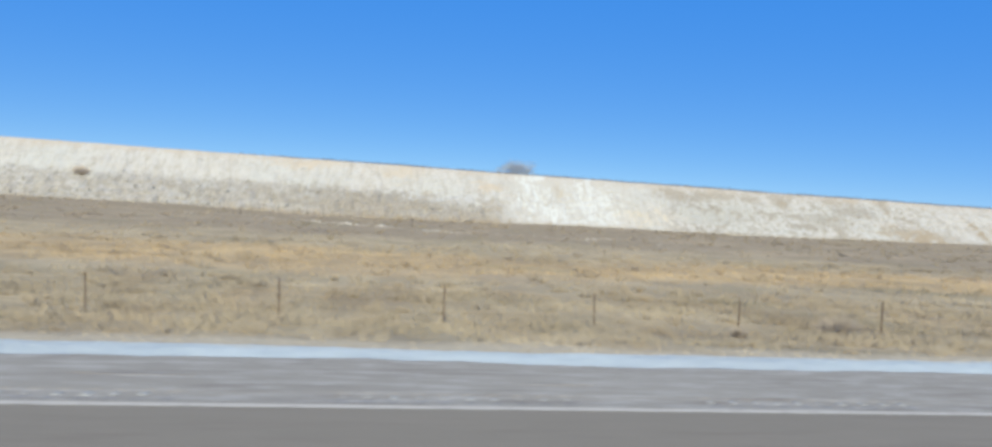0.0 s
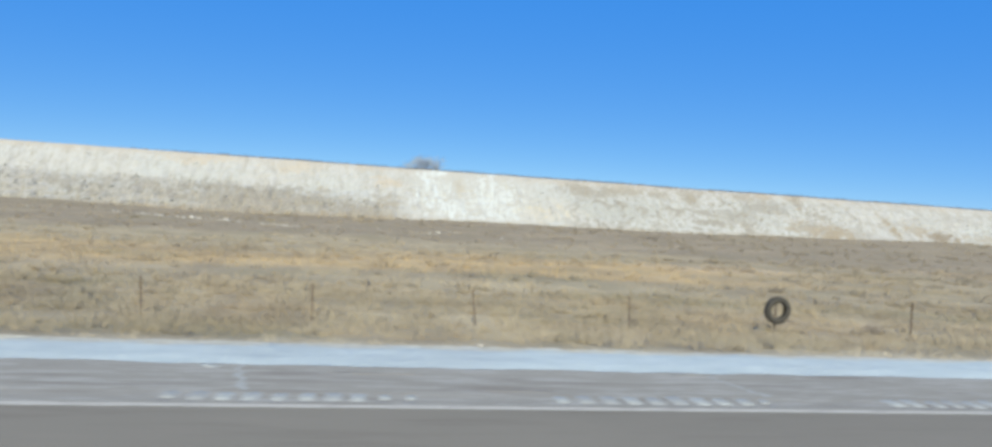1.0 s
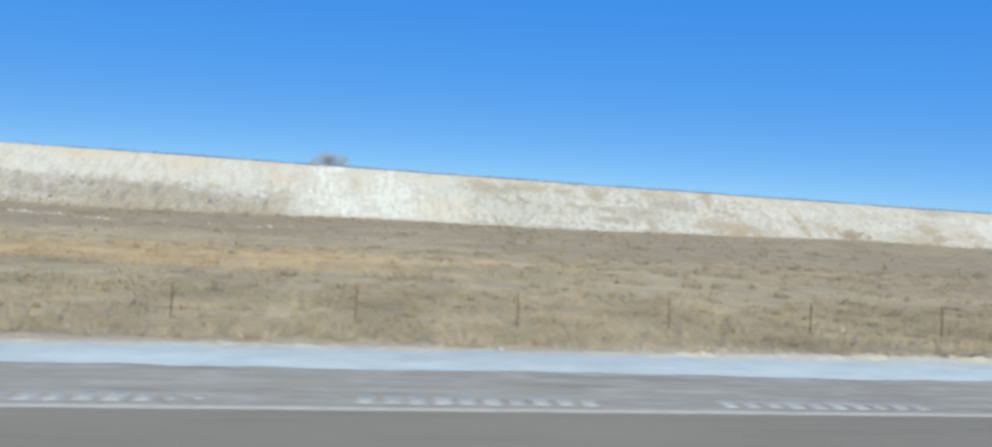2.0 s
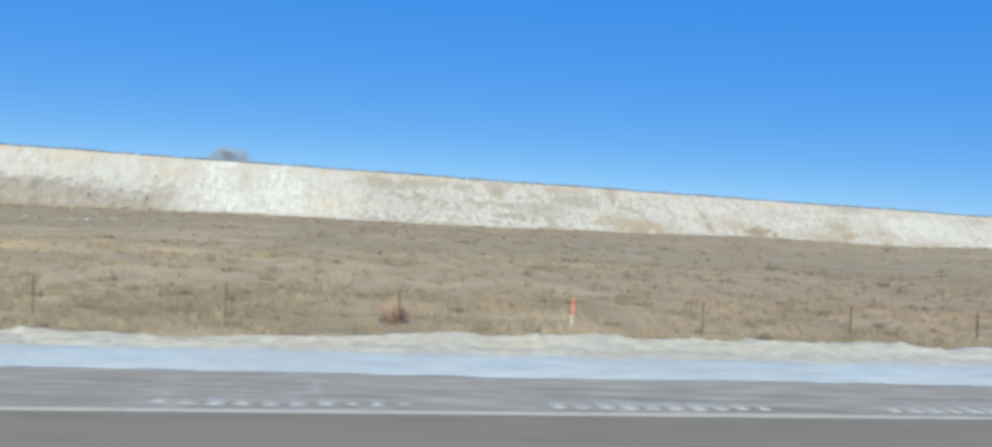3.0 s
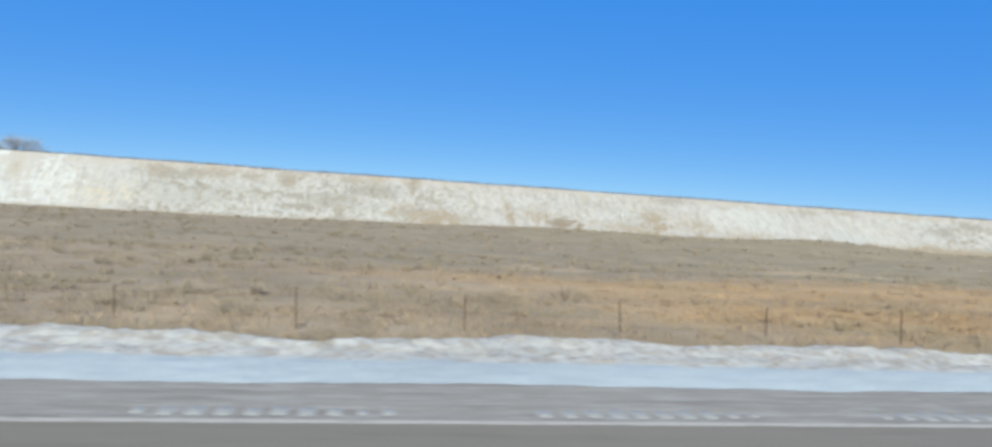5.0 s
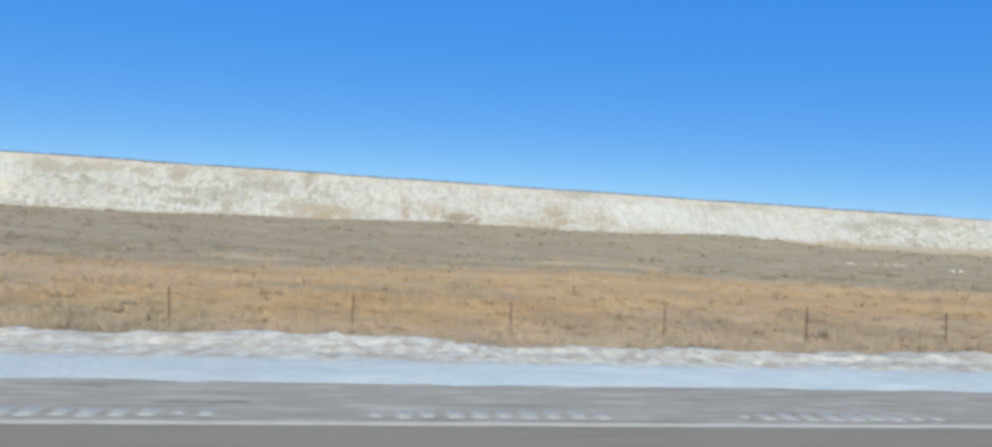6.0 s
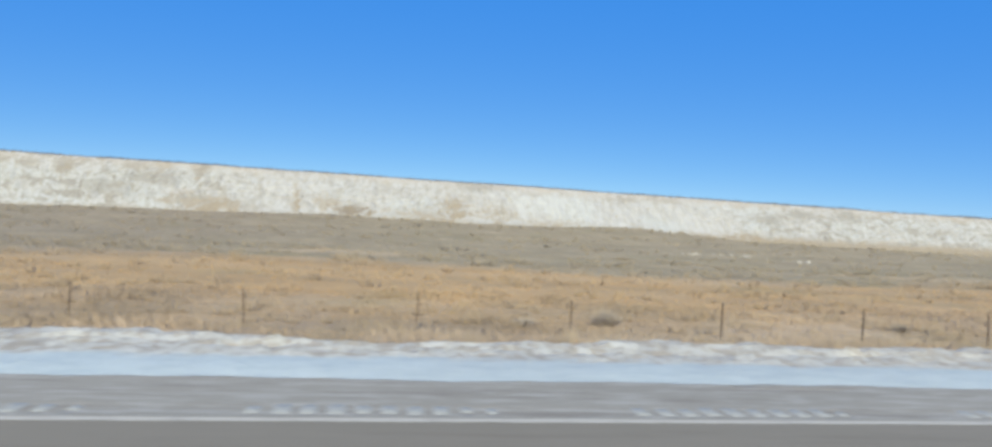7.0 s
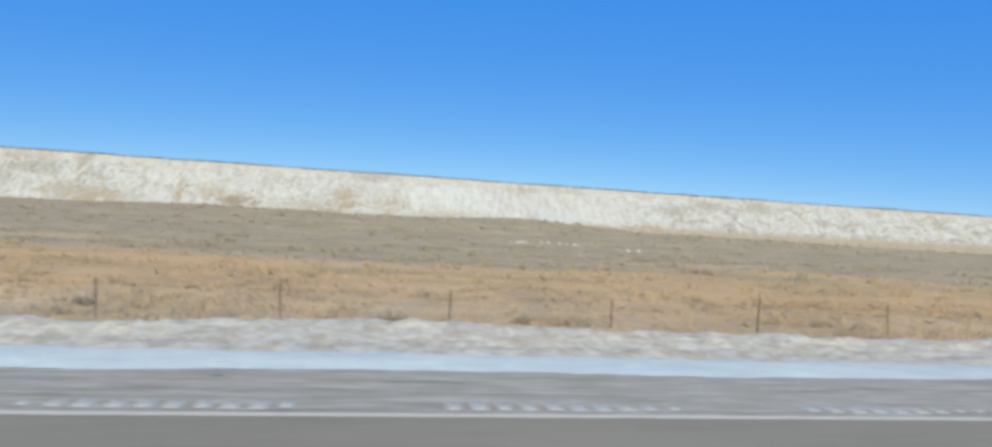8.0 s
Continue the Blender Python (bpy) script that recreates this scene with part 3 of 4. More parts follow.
def smear(x, y, length, width, seed, material, name, label):
    """A thin ragged patch drawn out along the road."""
    r = random.Random(seed)
    k = 26
    ring = []
    for j in range(k):
        a = 2 * math.pi * j / k
        g = r.uniform(0.55, 1.1)
        ring.append((math.cos(a) * length / 2 * r.uniform(0.85, 1.1), math.sin(a) * width / 2 * g + 0.2 * width * math.sin(3 * a + seed)))
    v = [(p, q, 0.0045) for p, q in ring] + [(p * 1.03, q * 1.1, -0.002) for p, q in ring] + [(0, 0, 0.005)]
    f = [(2 * k, j, (j + 1) % k) for j in range(k)] + [(j, j + k, (j + 1) % k) for j in range(k)] + [((j + 1) % k, j + k, (j + 1) % k + k) for j in range(k)]
    ob = new(name, mesh_of(name, v, f, material))
    ob.parent = shoulder
    ob.matrix_world = Matrix.Translation((x, y, 0))
    return tagged(ob, label)


STAINS = (
    (40.59, 8.45, 0.5, 0.05), (41.5, 8.42, 0.9, 0.06), (47.6, 8.27, 0.9, 0.07), (44.49, 8.82, 0.6, 0.06), (45.65, 8.74, 0.6, 0.07), (95.1, 8.6, 0.5, 0.06), (97.3, 8.62, 0.5, 0.06), (104.86, 8.6, 1.5, 0.10),
    (104.46, 7.95, 1.4, 0.06), (29.3, 7.84, 0.8, 0.08), (31.94, 8.8, 0.7, 0.07), (27.57, 8.6, 1.3, 0.08), (116.7, 8.6, 0.6, 0.06), (224.0, 8.44, 1.5, 0.08), (221.4, 8.66, 0.9, 0.08), (215.8, 8.8, 2.1, 0.09),
    (201.1, 8.7, 2.0, 0.09), (186.3, 8.32, 1.2, 0.06), (2.0, 8.19, 1.1, 0.06), (-3.0, 8.34, 1.4, 0.07), (164.6, 8.5, 1.0, 0.07), (166.3, 7.85, 1.0, 0.16), (168.4, 7.92, 1.0, 0.06), (14.6, 7.95, 1.1, 0.05))
for k, (x, y, long, wide) in enumerate(STAINS):
    smear(x, y, long, wide, 500 + k, M_STAIN, "stain", "dark worn asphalt stain")
SMEARS = (
    (129.85, 8.55, 0.45, 0.45), (129.6, 7.90, 0.45, 0.16), (25.5, 8.85, 0.30, 0.16), (44.44, 8.80, 0.25, 0.20), (41.7, 8.34, 0.7, 0.05), (97.35, 8.57, 0.5, 0.05), (98.0, 8.0, 0.7, 0.08), (110.55, 8.47, 0.5, 0.03),
    (116.97, 7.84, 0.6, 0.08), (181.49, 7.91, 0.22, 0.14), (12.1, 8.2, 0.3, 0.05), (17.0, 8.9, 0.7, 0.16), (99.6, 8.2, 0.3, 0.12))
for k, (x, y, long, wide) in enumerate(SMEARS):
    smear(x, y, long, wide, 540 + k, M_DUST, "dust_smear", "pale dust smeared over asphalt")

# painted edge line, a thin worn ribbon
xs = np.concatenate([(-900,), np.arange(-60, 330, 0.25), (1300,)])
wob = 0.006 * waves(xs, 0 * xs, 1.2, 31)
V = np.concatenate([np.stack([xs, LINE_Y - 0.065 + wob, 0 * xs + 0.004], 1), np.stack([xs, LINE_Y + 0.065 - wob, 0 * xs + 0.004], 1)])
k = len(xs)
i = np.arange(k - 1)
tagged(new("edge_line", mesh_of("edge_line", V, np.stack([i, i + 1, i + 1 + k, i + k], 1), M_PAINT)), "solid white painted road edge line, slightly worn", "road marking", kind="structure")

# ---------------------------------------------------------------- white dust verge
xs = np.concatenate([np.linspace(-400, -45, 40), np.arange(-44, 292, 0.20), np.linspace(294, 700, 50)])
rows_v = np.linspace(0, 1, 30)
E0, E1 = shoulder_edge(xs), dust_edge(xs)
Xg = np.repeat(xs[:, None], len(rows_v), 1)
Yg = E0[:, None] + (E1 - E0)[:, None] * rows_v[None, :]
near = np.clip((Yg - E0[:, None]) / 0.35, 0, 1)
tail = np.clip((E1[:, None] - Yg) / 0.6, 0, 1)
rough = np.clip((Yg - 10.1) / 0.4, 0, 1)
lumps = np.clip(waves(Xg, Yg, 1.1, 41, 3), -0.2, 1) * 0.04 + np.clip(waves(Xg, Yg, 0.45, 42, 2), -0.1, 1) * 0.07
base = np.maximum(land(Xg, Yg), np.interp(Yg, (8, 9.9, 10.4, 11.2), (0.0, 0.0, -0.04, -0.14)))
# a low graded ridge, broken and lumpy, along the outer side
ridge = np.interp(Xg, (60, 90), (0, 1)) * np.exp(-((Yg - E1[:, None] + 0.75) / 0.36) ** 2) * np.clip(0.01 + 0.03 * waves(Xg, Yg, 2.5, 44, 3) + 0.07 * waves(Xg, Yg, 0.6, 45, 2), 0, 0.2)
Zg = base + 0.004 + near * 0.022 + rough * (lumps + 0.015) * tail + ridge + 0.010 * waves(Xg, Yg, 0.8, 43) * near - 0.05 * (1 - np.clip((E1[:, None] - Yg) / 0.15, 0, 1)) * rough
a = np.arange(Xg.size).reshape(Xg.shape)
Q = np.stack([a[:-1, :-1], a[1:, :-1], a[1:, 1:], a[:-1, 1:]], -1).reshape(-1, 4)
tagged(new("verge", mesh_of("verge", np.stack([Xg, Yg, Zg], -1).reshape(-1, 3), Q, M_VERGE, True)), "packed white rock dust verge beside the road", "verge", kind="structure")

# ---------------------------------------------------------------- the white bank


def white_bank():
    xs = np.concatenate([np.linspace(-900, -180, 60), np.arange(-176, 470, 0.7), np.linspace(474, 1200, 60)])
    s = np.linspace(0, 1, 44)
    foot, fz = bank_foot(xs), foot_level(xs)
    top, tz = crest_line(xs), crest_level(xs)
    X = np.repeat(xs[:, None], len(s), 1)
    Y = foot[:, None] + (top - foot)[:, None] * s
    Z = (fz - 0.5)[:, None] + (tz - fz + 0.5)[:, None] * s
    hump = np.sin(np.pi * s)[None, :] ** 0.7
    gully = waves(X, Y * 0.3, 7, 51, 4)
    lump = waves(X, Y, 3.2, 52, 3)
    push = hump * (0.55 * gully + 0.40 * lump + 0.25 * waves(X, Y, 1.5, 53, 2))
    Y = Y - push * 0.55
    Z = Z + push * 0.75
    # a low bench of darker rubble before the foot of one stretch
    bench = np.interp(xs, (-150, -120, 10, 40), (0, 1, 1, 0))[:, None] * np.clip(1 - s / 0.5, 0, 1)[None, :]
    Y = Y - bench * (5 + 1.5 * lump)
    # level top behind the crest
    back = [(0.7, 0.10), (2.5, 0.05), (8, -1.4), (16, -4.0), (170, -6.0)]
    Xb = np.stack([xs for _ in back], 1)
    Yb = np.stack([top + d for d, _ in back], 1)
    Zb = np.stack([tz + h for _, h in back], 1)
    X, Y, Z = np.hstack([X, Xb]), np.hstack([Y, Yb]), np.hstack([Z, Zb])
    a = np.arange(X.size).reshape(X.shape)
    F = np.stack([a[:-1, :-1], a[1:, :-1], a[1:, 1:], a[:-1, 1:]], -1).reshape(-1, 4)
    return np.stack([X, Y, Z], -1).reshape(-1, 3), F, (X[:, :44], Y[:, :44], Z[:, :44])


V, Q, BANK = white_bank()
tagged(new("embankment", mesh_of("embankment", V, Q, M_BANK)), "long steep bank of loose white waste rock with tan stains", "embankment", kind="structure")


def rock_verts():
    bm = bmesh.new()
    bmesh.ops.create_icosphere(bm, subdivisions=1, radius=0.5)
    v = np.array([p.co[:] for p in bm.verts])
    f = np.array([[p.index for p in q.verts] for q in bm.faces])
    bm.free()
    return v, f


def scatter(name, centres, sizes, material, label, category, flat=0.7):
    """Many uneven stones in one mesh."""
    v, f = rock_verts()
    n = len(centres)
    shape = 1 + RNG.uniform(-0.28, 0.28, (n, len(v), 1))
    spin = RNG.uniform(0, 2 * math.pi, n)
    c, s = np.cos(spin)[:, None], np.sin(spin)[:, None]
    p = v[None] * shape * sizes[:, None, None] * np.array((1.15, 0.85, flat))
    p = np.stack([p[..., 0] * c - p[..., 1] * s, p[..., 0] * s + p[..., 1] * c, p[..., 2]], -1) + centres[:, None, :]
    faces = (f[None] + (np.arange(n) * len(v))[:, None, None]).reshape(-1, 3)
    return tagged(new(name, mesh_of(name, p.reshape(-1, 3), faces, material)), label, category, kind="stuff")


# rubble on the face of the bank
X, Y, Z = BANK
inside = np.argwhere((X > -170) & (X < 440))
pick = inside[RNG.integers(0, len(inside), 5000)]
ctr = np.stack([X[pick[:, 0], pick[:, 1]], Y[pick[:, 0], pick[:, 1]], Z[pick[:, 0], pick[:, 1]]], 1) + RNG.uniform(-0.4, 0.4, (5000, 3)) * (1, 0.3, 0)
scatter("bank_rubble", ctr, 0.2 + 0.5 * RNG.random(5000) ** 3, M_ROCK, "loose pale rubble lying on the white bank", "rubble", 0.35)

# coarser grey rubble on the bench at the foot of one stretch
low = np.argwhere((X > -125) & (X < 26) & (np.arange(44)[None, :] < np.interp(X, (-125, -20, 26), (20, 24, 14))))
pick = low[RNG.integers(0, len(low), 2200)]
ctr = np.stack([X[pick[:, 0], pick[:, 1]], Y[pick[:, 0], pick[:, 1]], Z[pick[:, 0], pick[:, 1]]], 1) + RNG.uniform(-0.5, 0.5, (2200, 3)) * (1, 0.4, 0.1)
scatter("bench_rubble", ctr, 0.2 + 0.6 * RNG.random(2200) ** 3, M_RUBBLE, "coarse grey rubble on the low bench of the bank", "rubble", 0.42)

# pale stones in loose rows over the bare soil: (along, along, out, out, how many, largest)
STONE_ROWS = ((-40, -26, 143, 143, 14, 0.6), (-24, -15, 141, 137, 34, 0.8), (-16, 1, 137, 130, 95, 0.9), (1, 15, 128, 121, 60, 0.8), (16, 34, 124, 119, 14, 0.5), (33, 40, 120, 122, 16, 0.8), (46, 50, 116, 116, 9, 0.9),
              (54, 62, 138, 138, 8, 0.5), (182, 187, 116, 118, 8, 0.8), (240, 262, 106, 99, 55, 0.9), (262, 300, 112, 120, 22, 0.5), (200, 238, 118, 112, 14, 0.4))
cx, cy, cs = [], [], []
for x0, x1, y0, y1, count, most in STONE_ROWS:
    t = np.sort(RNG.beta(0.9, 0.9, count))
    cx.append(x0 + (x1 - x0) * t + RNG.normal(0, 0.5, count))
    cy.append(y0 + (y1 - y0) * t + RNG.normal(0, 0.9, count))
    cs.append(0.15 + (most - 0.1) * RNG.random(count) ** 2.2)
x, y, size = np.concatenate(cx), np.concatenate(cy), np.concatenate(cs)
scatter("field_stones", np.stack([x, y, land(x, y)], 1), size, M_STONE, "pale stones strewn in loose rows over bare soil", "stones", 0.55)

# crumbs of white rock over the loose part of the verge
n = 11000
x = RNG.uniform(-30, 285, n)
y = dust_edge(x) + RNG.normal(-0.6, 0.8, n) * np.interp(x, (50, 85), (0.25, 1))
keep = y > 10.2
x, y = x[keep], y[keep]
scatter("verge_stones", np.stack([x, y, np.maximum(land(x, y), -2) + 0.03], 1), 0.04 + np.interp(x, (50, 85), (0.07, 0.22)) * RNG.random(len(x)) ** 3, M_ROCK, "crumbs of white rock along the grass edge", "stones")

# ---------------------------------------------------------------- grass


def tufts(x, y, blades, tall, wide, lean, spread=0.2):
    """Tufts of bent blades, each two triangles in one strip."""
    n = len(x)
    z = land(x, y) - 0.03
    bx = np.repeat(x, blades) + RNG.normal(0, spread, n * blades) * np.repeat(tall, blades)
    by = np.repeat(y, blades) + RNG.normal(0, spread, n * blades) * np.repeat(tall, blades)
    bz = np.repeat(z, blades)
    h = np.repeat(tall, blades) * RNG.uniform(0.5, 1.15, n * blades)
    w = np.repeat(wide, blades) * RNG.uniform(0.6, 1.3, n * blades)
    a = RNG.normal(0, 0.45, n * blades)
    o = RNG.uniform(0.1, lean, n * blades) * h
    b = RNG.uniform(0, 2 * math.pi, n * blades)
    wx, wy = np.cos(a) * w / 2, np.sin(a) * w / 2
    ox, oy = np.cos(b) * o, np.sin(b) * o
    v = np.stack([
        np.stack([bx - wx, by - wy, bz], 1), np.stack([bx + wx, by + wy, bz], 1),
        np.stack([bx + ox * 0.4 + wx * 0.7, by + oy * 0.4 + wy * 0.7, bz + h * 0.6], 1), np.stack([bx + ox, by + oy, bz + h], 1)], 1)
    i = np.arange(n * blades) * 4
    f = np.concatenate([np.stack([i, i + 1, i + 2], 1), np.stack([i, i + 2, i + 3], 1)])
    return v.reshape(-1, 3), f


def meadow(name, x0, x1, y0, y1, count, blades, tall, wide, lean, material, label, patchy=0.0, seed=60, spread=0.2):
    x = RNG.uniform(x0, x1, count)
    y = RNG.uniform(y0, y1, count)
    keep = (y > dust_edge(x) - 0.1 + RNG.normal(0, 1, count) * np.interp(x, (55, 90), (0.2, 0.6))) & (waves(x, y, 11, seed) > RNG.uniform(-1, 1, count) * 0.6 - 0.6 + patchy)
    x, y = x[keep], y[keep]
    t = tall * np.interp(y, (10, 12.5, 16), (0.35, 0.5, 1)) * (0.75 + 0.5 * waves(x, y, 9, seed + 1)) * RNG.uniform(0.6, 1.3, len(x))
    v, f = tufts(x, y, blades, t, np.full(len(x), wide), lean, spread)
    return tagged(new(name, mesh_of(name, v, f, material)), label, "grass", kind="stuff")


meadow("roadside_grass", -28, 290, 10.2, 31, 70000, 6, 0.30, 0.016, 0.7, M_STRAW, "dry straw-coloured grass tufts along the fence", -0.35, 60, 0.45)
meadow("field_grass", -70, 360, 28, 84, 58000, 5, 0.22, 0.040, 1.0, M_STRAW, "dry golden prairie grass in the field", 0.0, 70, 0.5)
meadow("far_grass", -130, 420, 80, 178, 18000, 5, 0.30, 0.09, 1.0, M_STRAW, "sparse dry grass tufts on bare soil", 0.3, 80, 0.5)


def weeds(name, x0, x1, y0, y1, count, stems, size, seed, label, patchy):
    """Rounded clumps of dead weeds: fine stems that fan out of one root."""
    r = np.random.default_rng(seed)
    x, y = r.uniform(x0, x1, count), r.uniform(y0, y1, count)
    keep = (y > dust_edge(x) + 0.8) & (waves(x, y * 0.6, 14, seed) + 0.9 * waves(x, y, 3.5, seed + 1) > r.uniform(-0.5, 0.5, count) + patchy - np.interp(x, (50, 80, 122, 152), (0, 0.3, 0.3, 0)))
    x, y = x[keep], y[keep]
    n = len(x)
    tall = size * r.uniform(0.45, 1.25, n) * (1 + 0.5 * waves(x, y, 9, seed + 2))
    half = tall * r.uniform(0.9, 2.1, n)
    a, out = r.uniform(0, 2 * math.pi, (n, stems)), r.random((n, stems)) ** 0.55
    up = np.sqrt(np.clip(1 - (0.95 * out) ** 2, 0.05, 1)) * r.uniform(0.55, 1.08, (n, stems))
    tip = np.stack([np.cos(a) * out * half[:, None], np.sin(a) * out * half[:, None], up * tall[:, None]], -1)
    root = tip * (0.45, 0.45, 0.0) - (0, 0, 0.06)
    mid = tip * 0.55 + root * 0.45 + r.normal(0, 0.03, tip.shape)
    at = np.stack([x, y, land(x, y)], 1)[:, None, :]
    w = (0.008 + 0.00030 * y)[:, None, None] * np.stack([np.cos(a + 1.57) * 0.5 + 0.6, 0.4 * np.sin(a), 0 * a], -1)
    v = np.stack([root - w + at, root + w + at, mid + w * 0.9 + at, mid - w * 0.9 + at, tip + at], 2).reshape(-1, 3)
    i = np.arange(n * stems) * 5
    f = np.concatenate([np.stack([i, i + 1, i + 2], 1), np.stack([i, i + 2, i + 3], 1), np.stack([i + 3, i + 2, i + 4], 1)])
    return tagged(new(name, mesh_of(name, v, f, M_WEED)), label, "weeds", kind="stuff")


weeds("roadside_weeds", -24, 285, 12, 34, 5500, 50, 0.42, 90, "grey-brown dead weed clumps along the fence", -0.15)
weeds("field_weeds", -70, 355, 32, 82, 4600, 36, 0.66, 94, "dull olive-brown weed clumps in the field", 0.0)
weeds("far_weeds", -115, 400, 78, 174, 3000, 26, 0.75, 98, "dull weed clumps scattered over bare soil", 0.05)


def dry_bush(wide, tall, seed, stems=330, material=M_BUSH):
    """A dome of fine dead stems fanning out of one root."""
    r = np.random.default_rng(seed)
    k = int(max(160, stems * wide * tall))
    a, out = r.uniform(0, 2 * math.pi, k), r.random(k) ** 0.6
    up = np.sqrt(np.clip(1 - (out * 0.95) ** 2, 0.04, 1)) * r.uniform(0.6, 1.05, k)
    tip = np.stack([np.cos(a) * out * wide / 2, np.sin(a) * out * wide / 2, up * tall], 1)
    root = tip * (0.25, 0.25, 0.0) - (0, 0, 0.05)
    mid = (tip + root) / 2 + (0, 0, 0.08) + r.normal(0, 0.04, (k, 3))
    half = np.stack([np.full(k, 0.009), r.normal(0, 0.004, k), np.zeros(k)], 1)
    v = np.stack([root - half, root + half, mid + half, tip + half * 0.4, mid - half], 1).reshape(-1, 3)
    i = np.arange(k) * 5
    f = np.concatenate([np.stack([i, i + 1, i + 2], 1), np.stack([i, i + 2, i + 4], 1), np.stack([i + 4, i + 2, i + 3], 1)])
    return tagged(new("dry_bush", mesh_of("dry_bush", v, f, material)), "brown leafless bush standing in dry grass", "bush", "bushes by the fence")


BUSHES = (
    (14.1, 19.6, 2.30, 0.90), (9.8, 18.0, 0.90, 0.40), (44.0, 20.8, 1.60, 0.55), (54.0, 21.5, 1.20, 0.50), (84.4, 21.3, 1.80, 0.85), (95.6, 19.2, 0.70, 0.55), (103.2, 24.0, 1.00, 0.45),
    (110.6, 19.0, 1.00, 0.55), (113.0, 24.0, 1.00, 0.60), (135.2, 30.0, 1.20, 0.60), (176.0, 19.0, 0.60, 0.50), (183.2, 21.5, 0.80, 0.50), (200.0, 21.6, 1.30, 0.45), (203.0, 22.5, 1.70, 0.70), (214.5, 22.8, 1.10, 0.40),
    (223.8, 19.6, 1.80, 0.80), (228.1, 21.5, 0.80, 0.60))
for k, (x, y, wide, tall) in enumerate(BUSHES):
    rusty = abs(x - 84.4) < 0.1
    bush = dry_bush(wide, tall, 300 + k, 210 if rusty else 270, M_RUST if rusty else M_BUSH)
    bush.matrix_world = pose(x, y, float(land(np.array([x]), np.array([y]))[0]))
    if rusty:
        tagged(bush, "rust-brown leafless bush beside a fence post")

# a pale brown bush rooted on the edge of the bench
x, z = -80.6, 4.7
bush = dry_bush(5.8, 2.9, 340, 130, M_PALE_BUSH)
bush.matrix_world = pose(x, float(bank_foot(np.array([x]))[0]) + 5.6, z)
tagged(bush, "pale brown leafless bush rooted on the white bank")

# a thin dark line along the crest of the bank, made of short dark blades
n = 12000
x = RNG.uniform(-170, 430, n)
keep = (waves(x, 0 * x, 70, 95) > RNG.uniform(-0.9, -0.1, n)) & (x > -28 + RNG.normal(0, 12, n))
x = x[keep]
v, f = tufts(x, crest_line(x) + RNG.uniform(0.2, 1.6, len(x)), 5, RNG.uniform(0.12, 0.45, len(x)), np.full(len(x), 0.07), 1.2)
v[:, 2] += np.repeat(crest_level(x) + 0.06 - (land(x, crest_line(x)) - 0.03), 20)
tagged(new("crest_fringe", mesh_of("crest_fringe", v, f, M_FRINGE)), "thin dark fringe along the top of the bank", "grass", kind="stuff")

# ---------------------------------------------------------------- fence


def fence_post(tall):
    """Rolled steel T post with studs, its foot in the soil."""
    bm = bmesh.new()

    def box(x0, x1, y0, y1, z0, z1):
        r = bmesh.ops.create_cube(bm, size=1)
        for v in r["verts"]:
            v.co = Vector((x0 if v.co.x < 0 else x1, y0 if v.co.y < 0 else y1, z0 if v.co.z < 0 else z1))

    box(-0.023, 0.023, -0.006, 0.003, -0.35, tall)
    box(-0.005, 0.005, 0.003, 0.040, -0.35, tall - 0.01)
    for k in range(14):
        box(-0.010, 0.010, -0.016, -0.006, 0.22 + 0.055 * k, 0.24 + 0.055 * k)
    me = bpy.data.meshes.new("fence_post")
    bm.to_mesh(me)
    bm.free()
    me.materials.append(M_STEEL)
    post = new("fence_post", me)
    for height in (0.35, 0.65, 0.95):
        bm = bmesh.new()
        r = bmesh.ops.create_cone(bm, cap_ends=True, segments=6, radius1=0.004, radius2=0.004, depth=0.07, matrix=Matrix.Rotation(math.pi / 2, 4, "Y"))
        bmesh.ops.translate(bm, verts=bm.verts, vec=(0, -0.019, height))
        part("wire_clip", bm, M_STEEL, post)
    return tagged(post, "rusty dark steel fence post standing in dry grass", "fence post", "posts of the roadside fence")


TYRE_POST, MARKER_POST = 3, 13
# posts set a little off the even step
POST_OFF = {-6: 0.3, -5: 0.2, -3: -0.1, -2: 0.1, 0: -0.2, 1: -0.27, 2: -0.27, 3: -0.25, 4: -0.16, 5: -0.24, 11: 0.13, 12: 0.19, 13: 0.41, 15: 0.31, 16: 0.28, 17: 0.35, 18: -0.22, 19: 0.2, 20: 0.24,
            29: 0.15, 33: 0.26, 36: -0.16, 37: -0.1, 39: -0.14, 40: -0.1, 41: -0.13, 44: -0.21}
first_post = None
post_places = {}
for n in range(-10, 49):
    px = POST_X + POST_STEP * n + POST_OFF.get(n, 0.0)
    py = FENCE_Y
    gz = float(land(np.array([px]), np.array([py]))[0])
    post_places[n] = (px, py, gz)
    if n == MARKER_POST:
        continue
    if first_post is None:
        first_post = fence_post(1.12)
        first_post.matrix_world = pose(px, py, gz, 0, 0, 0)
        continue
    copy_thing(first_post, pose(px, py, -0.26 - 1.12 + float(RNG.normal(0, 0.05)), float(RNG.normal(0, 2.0)), float(RNG.normal(-1.2, 1.4)), float(RNG.normal(0, 8))))


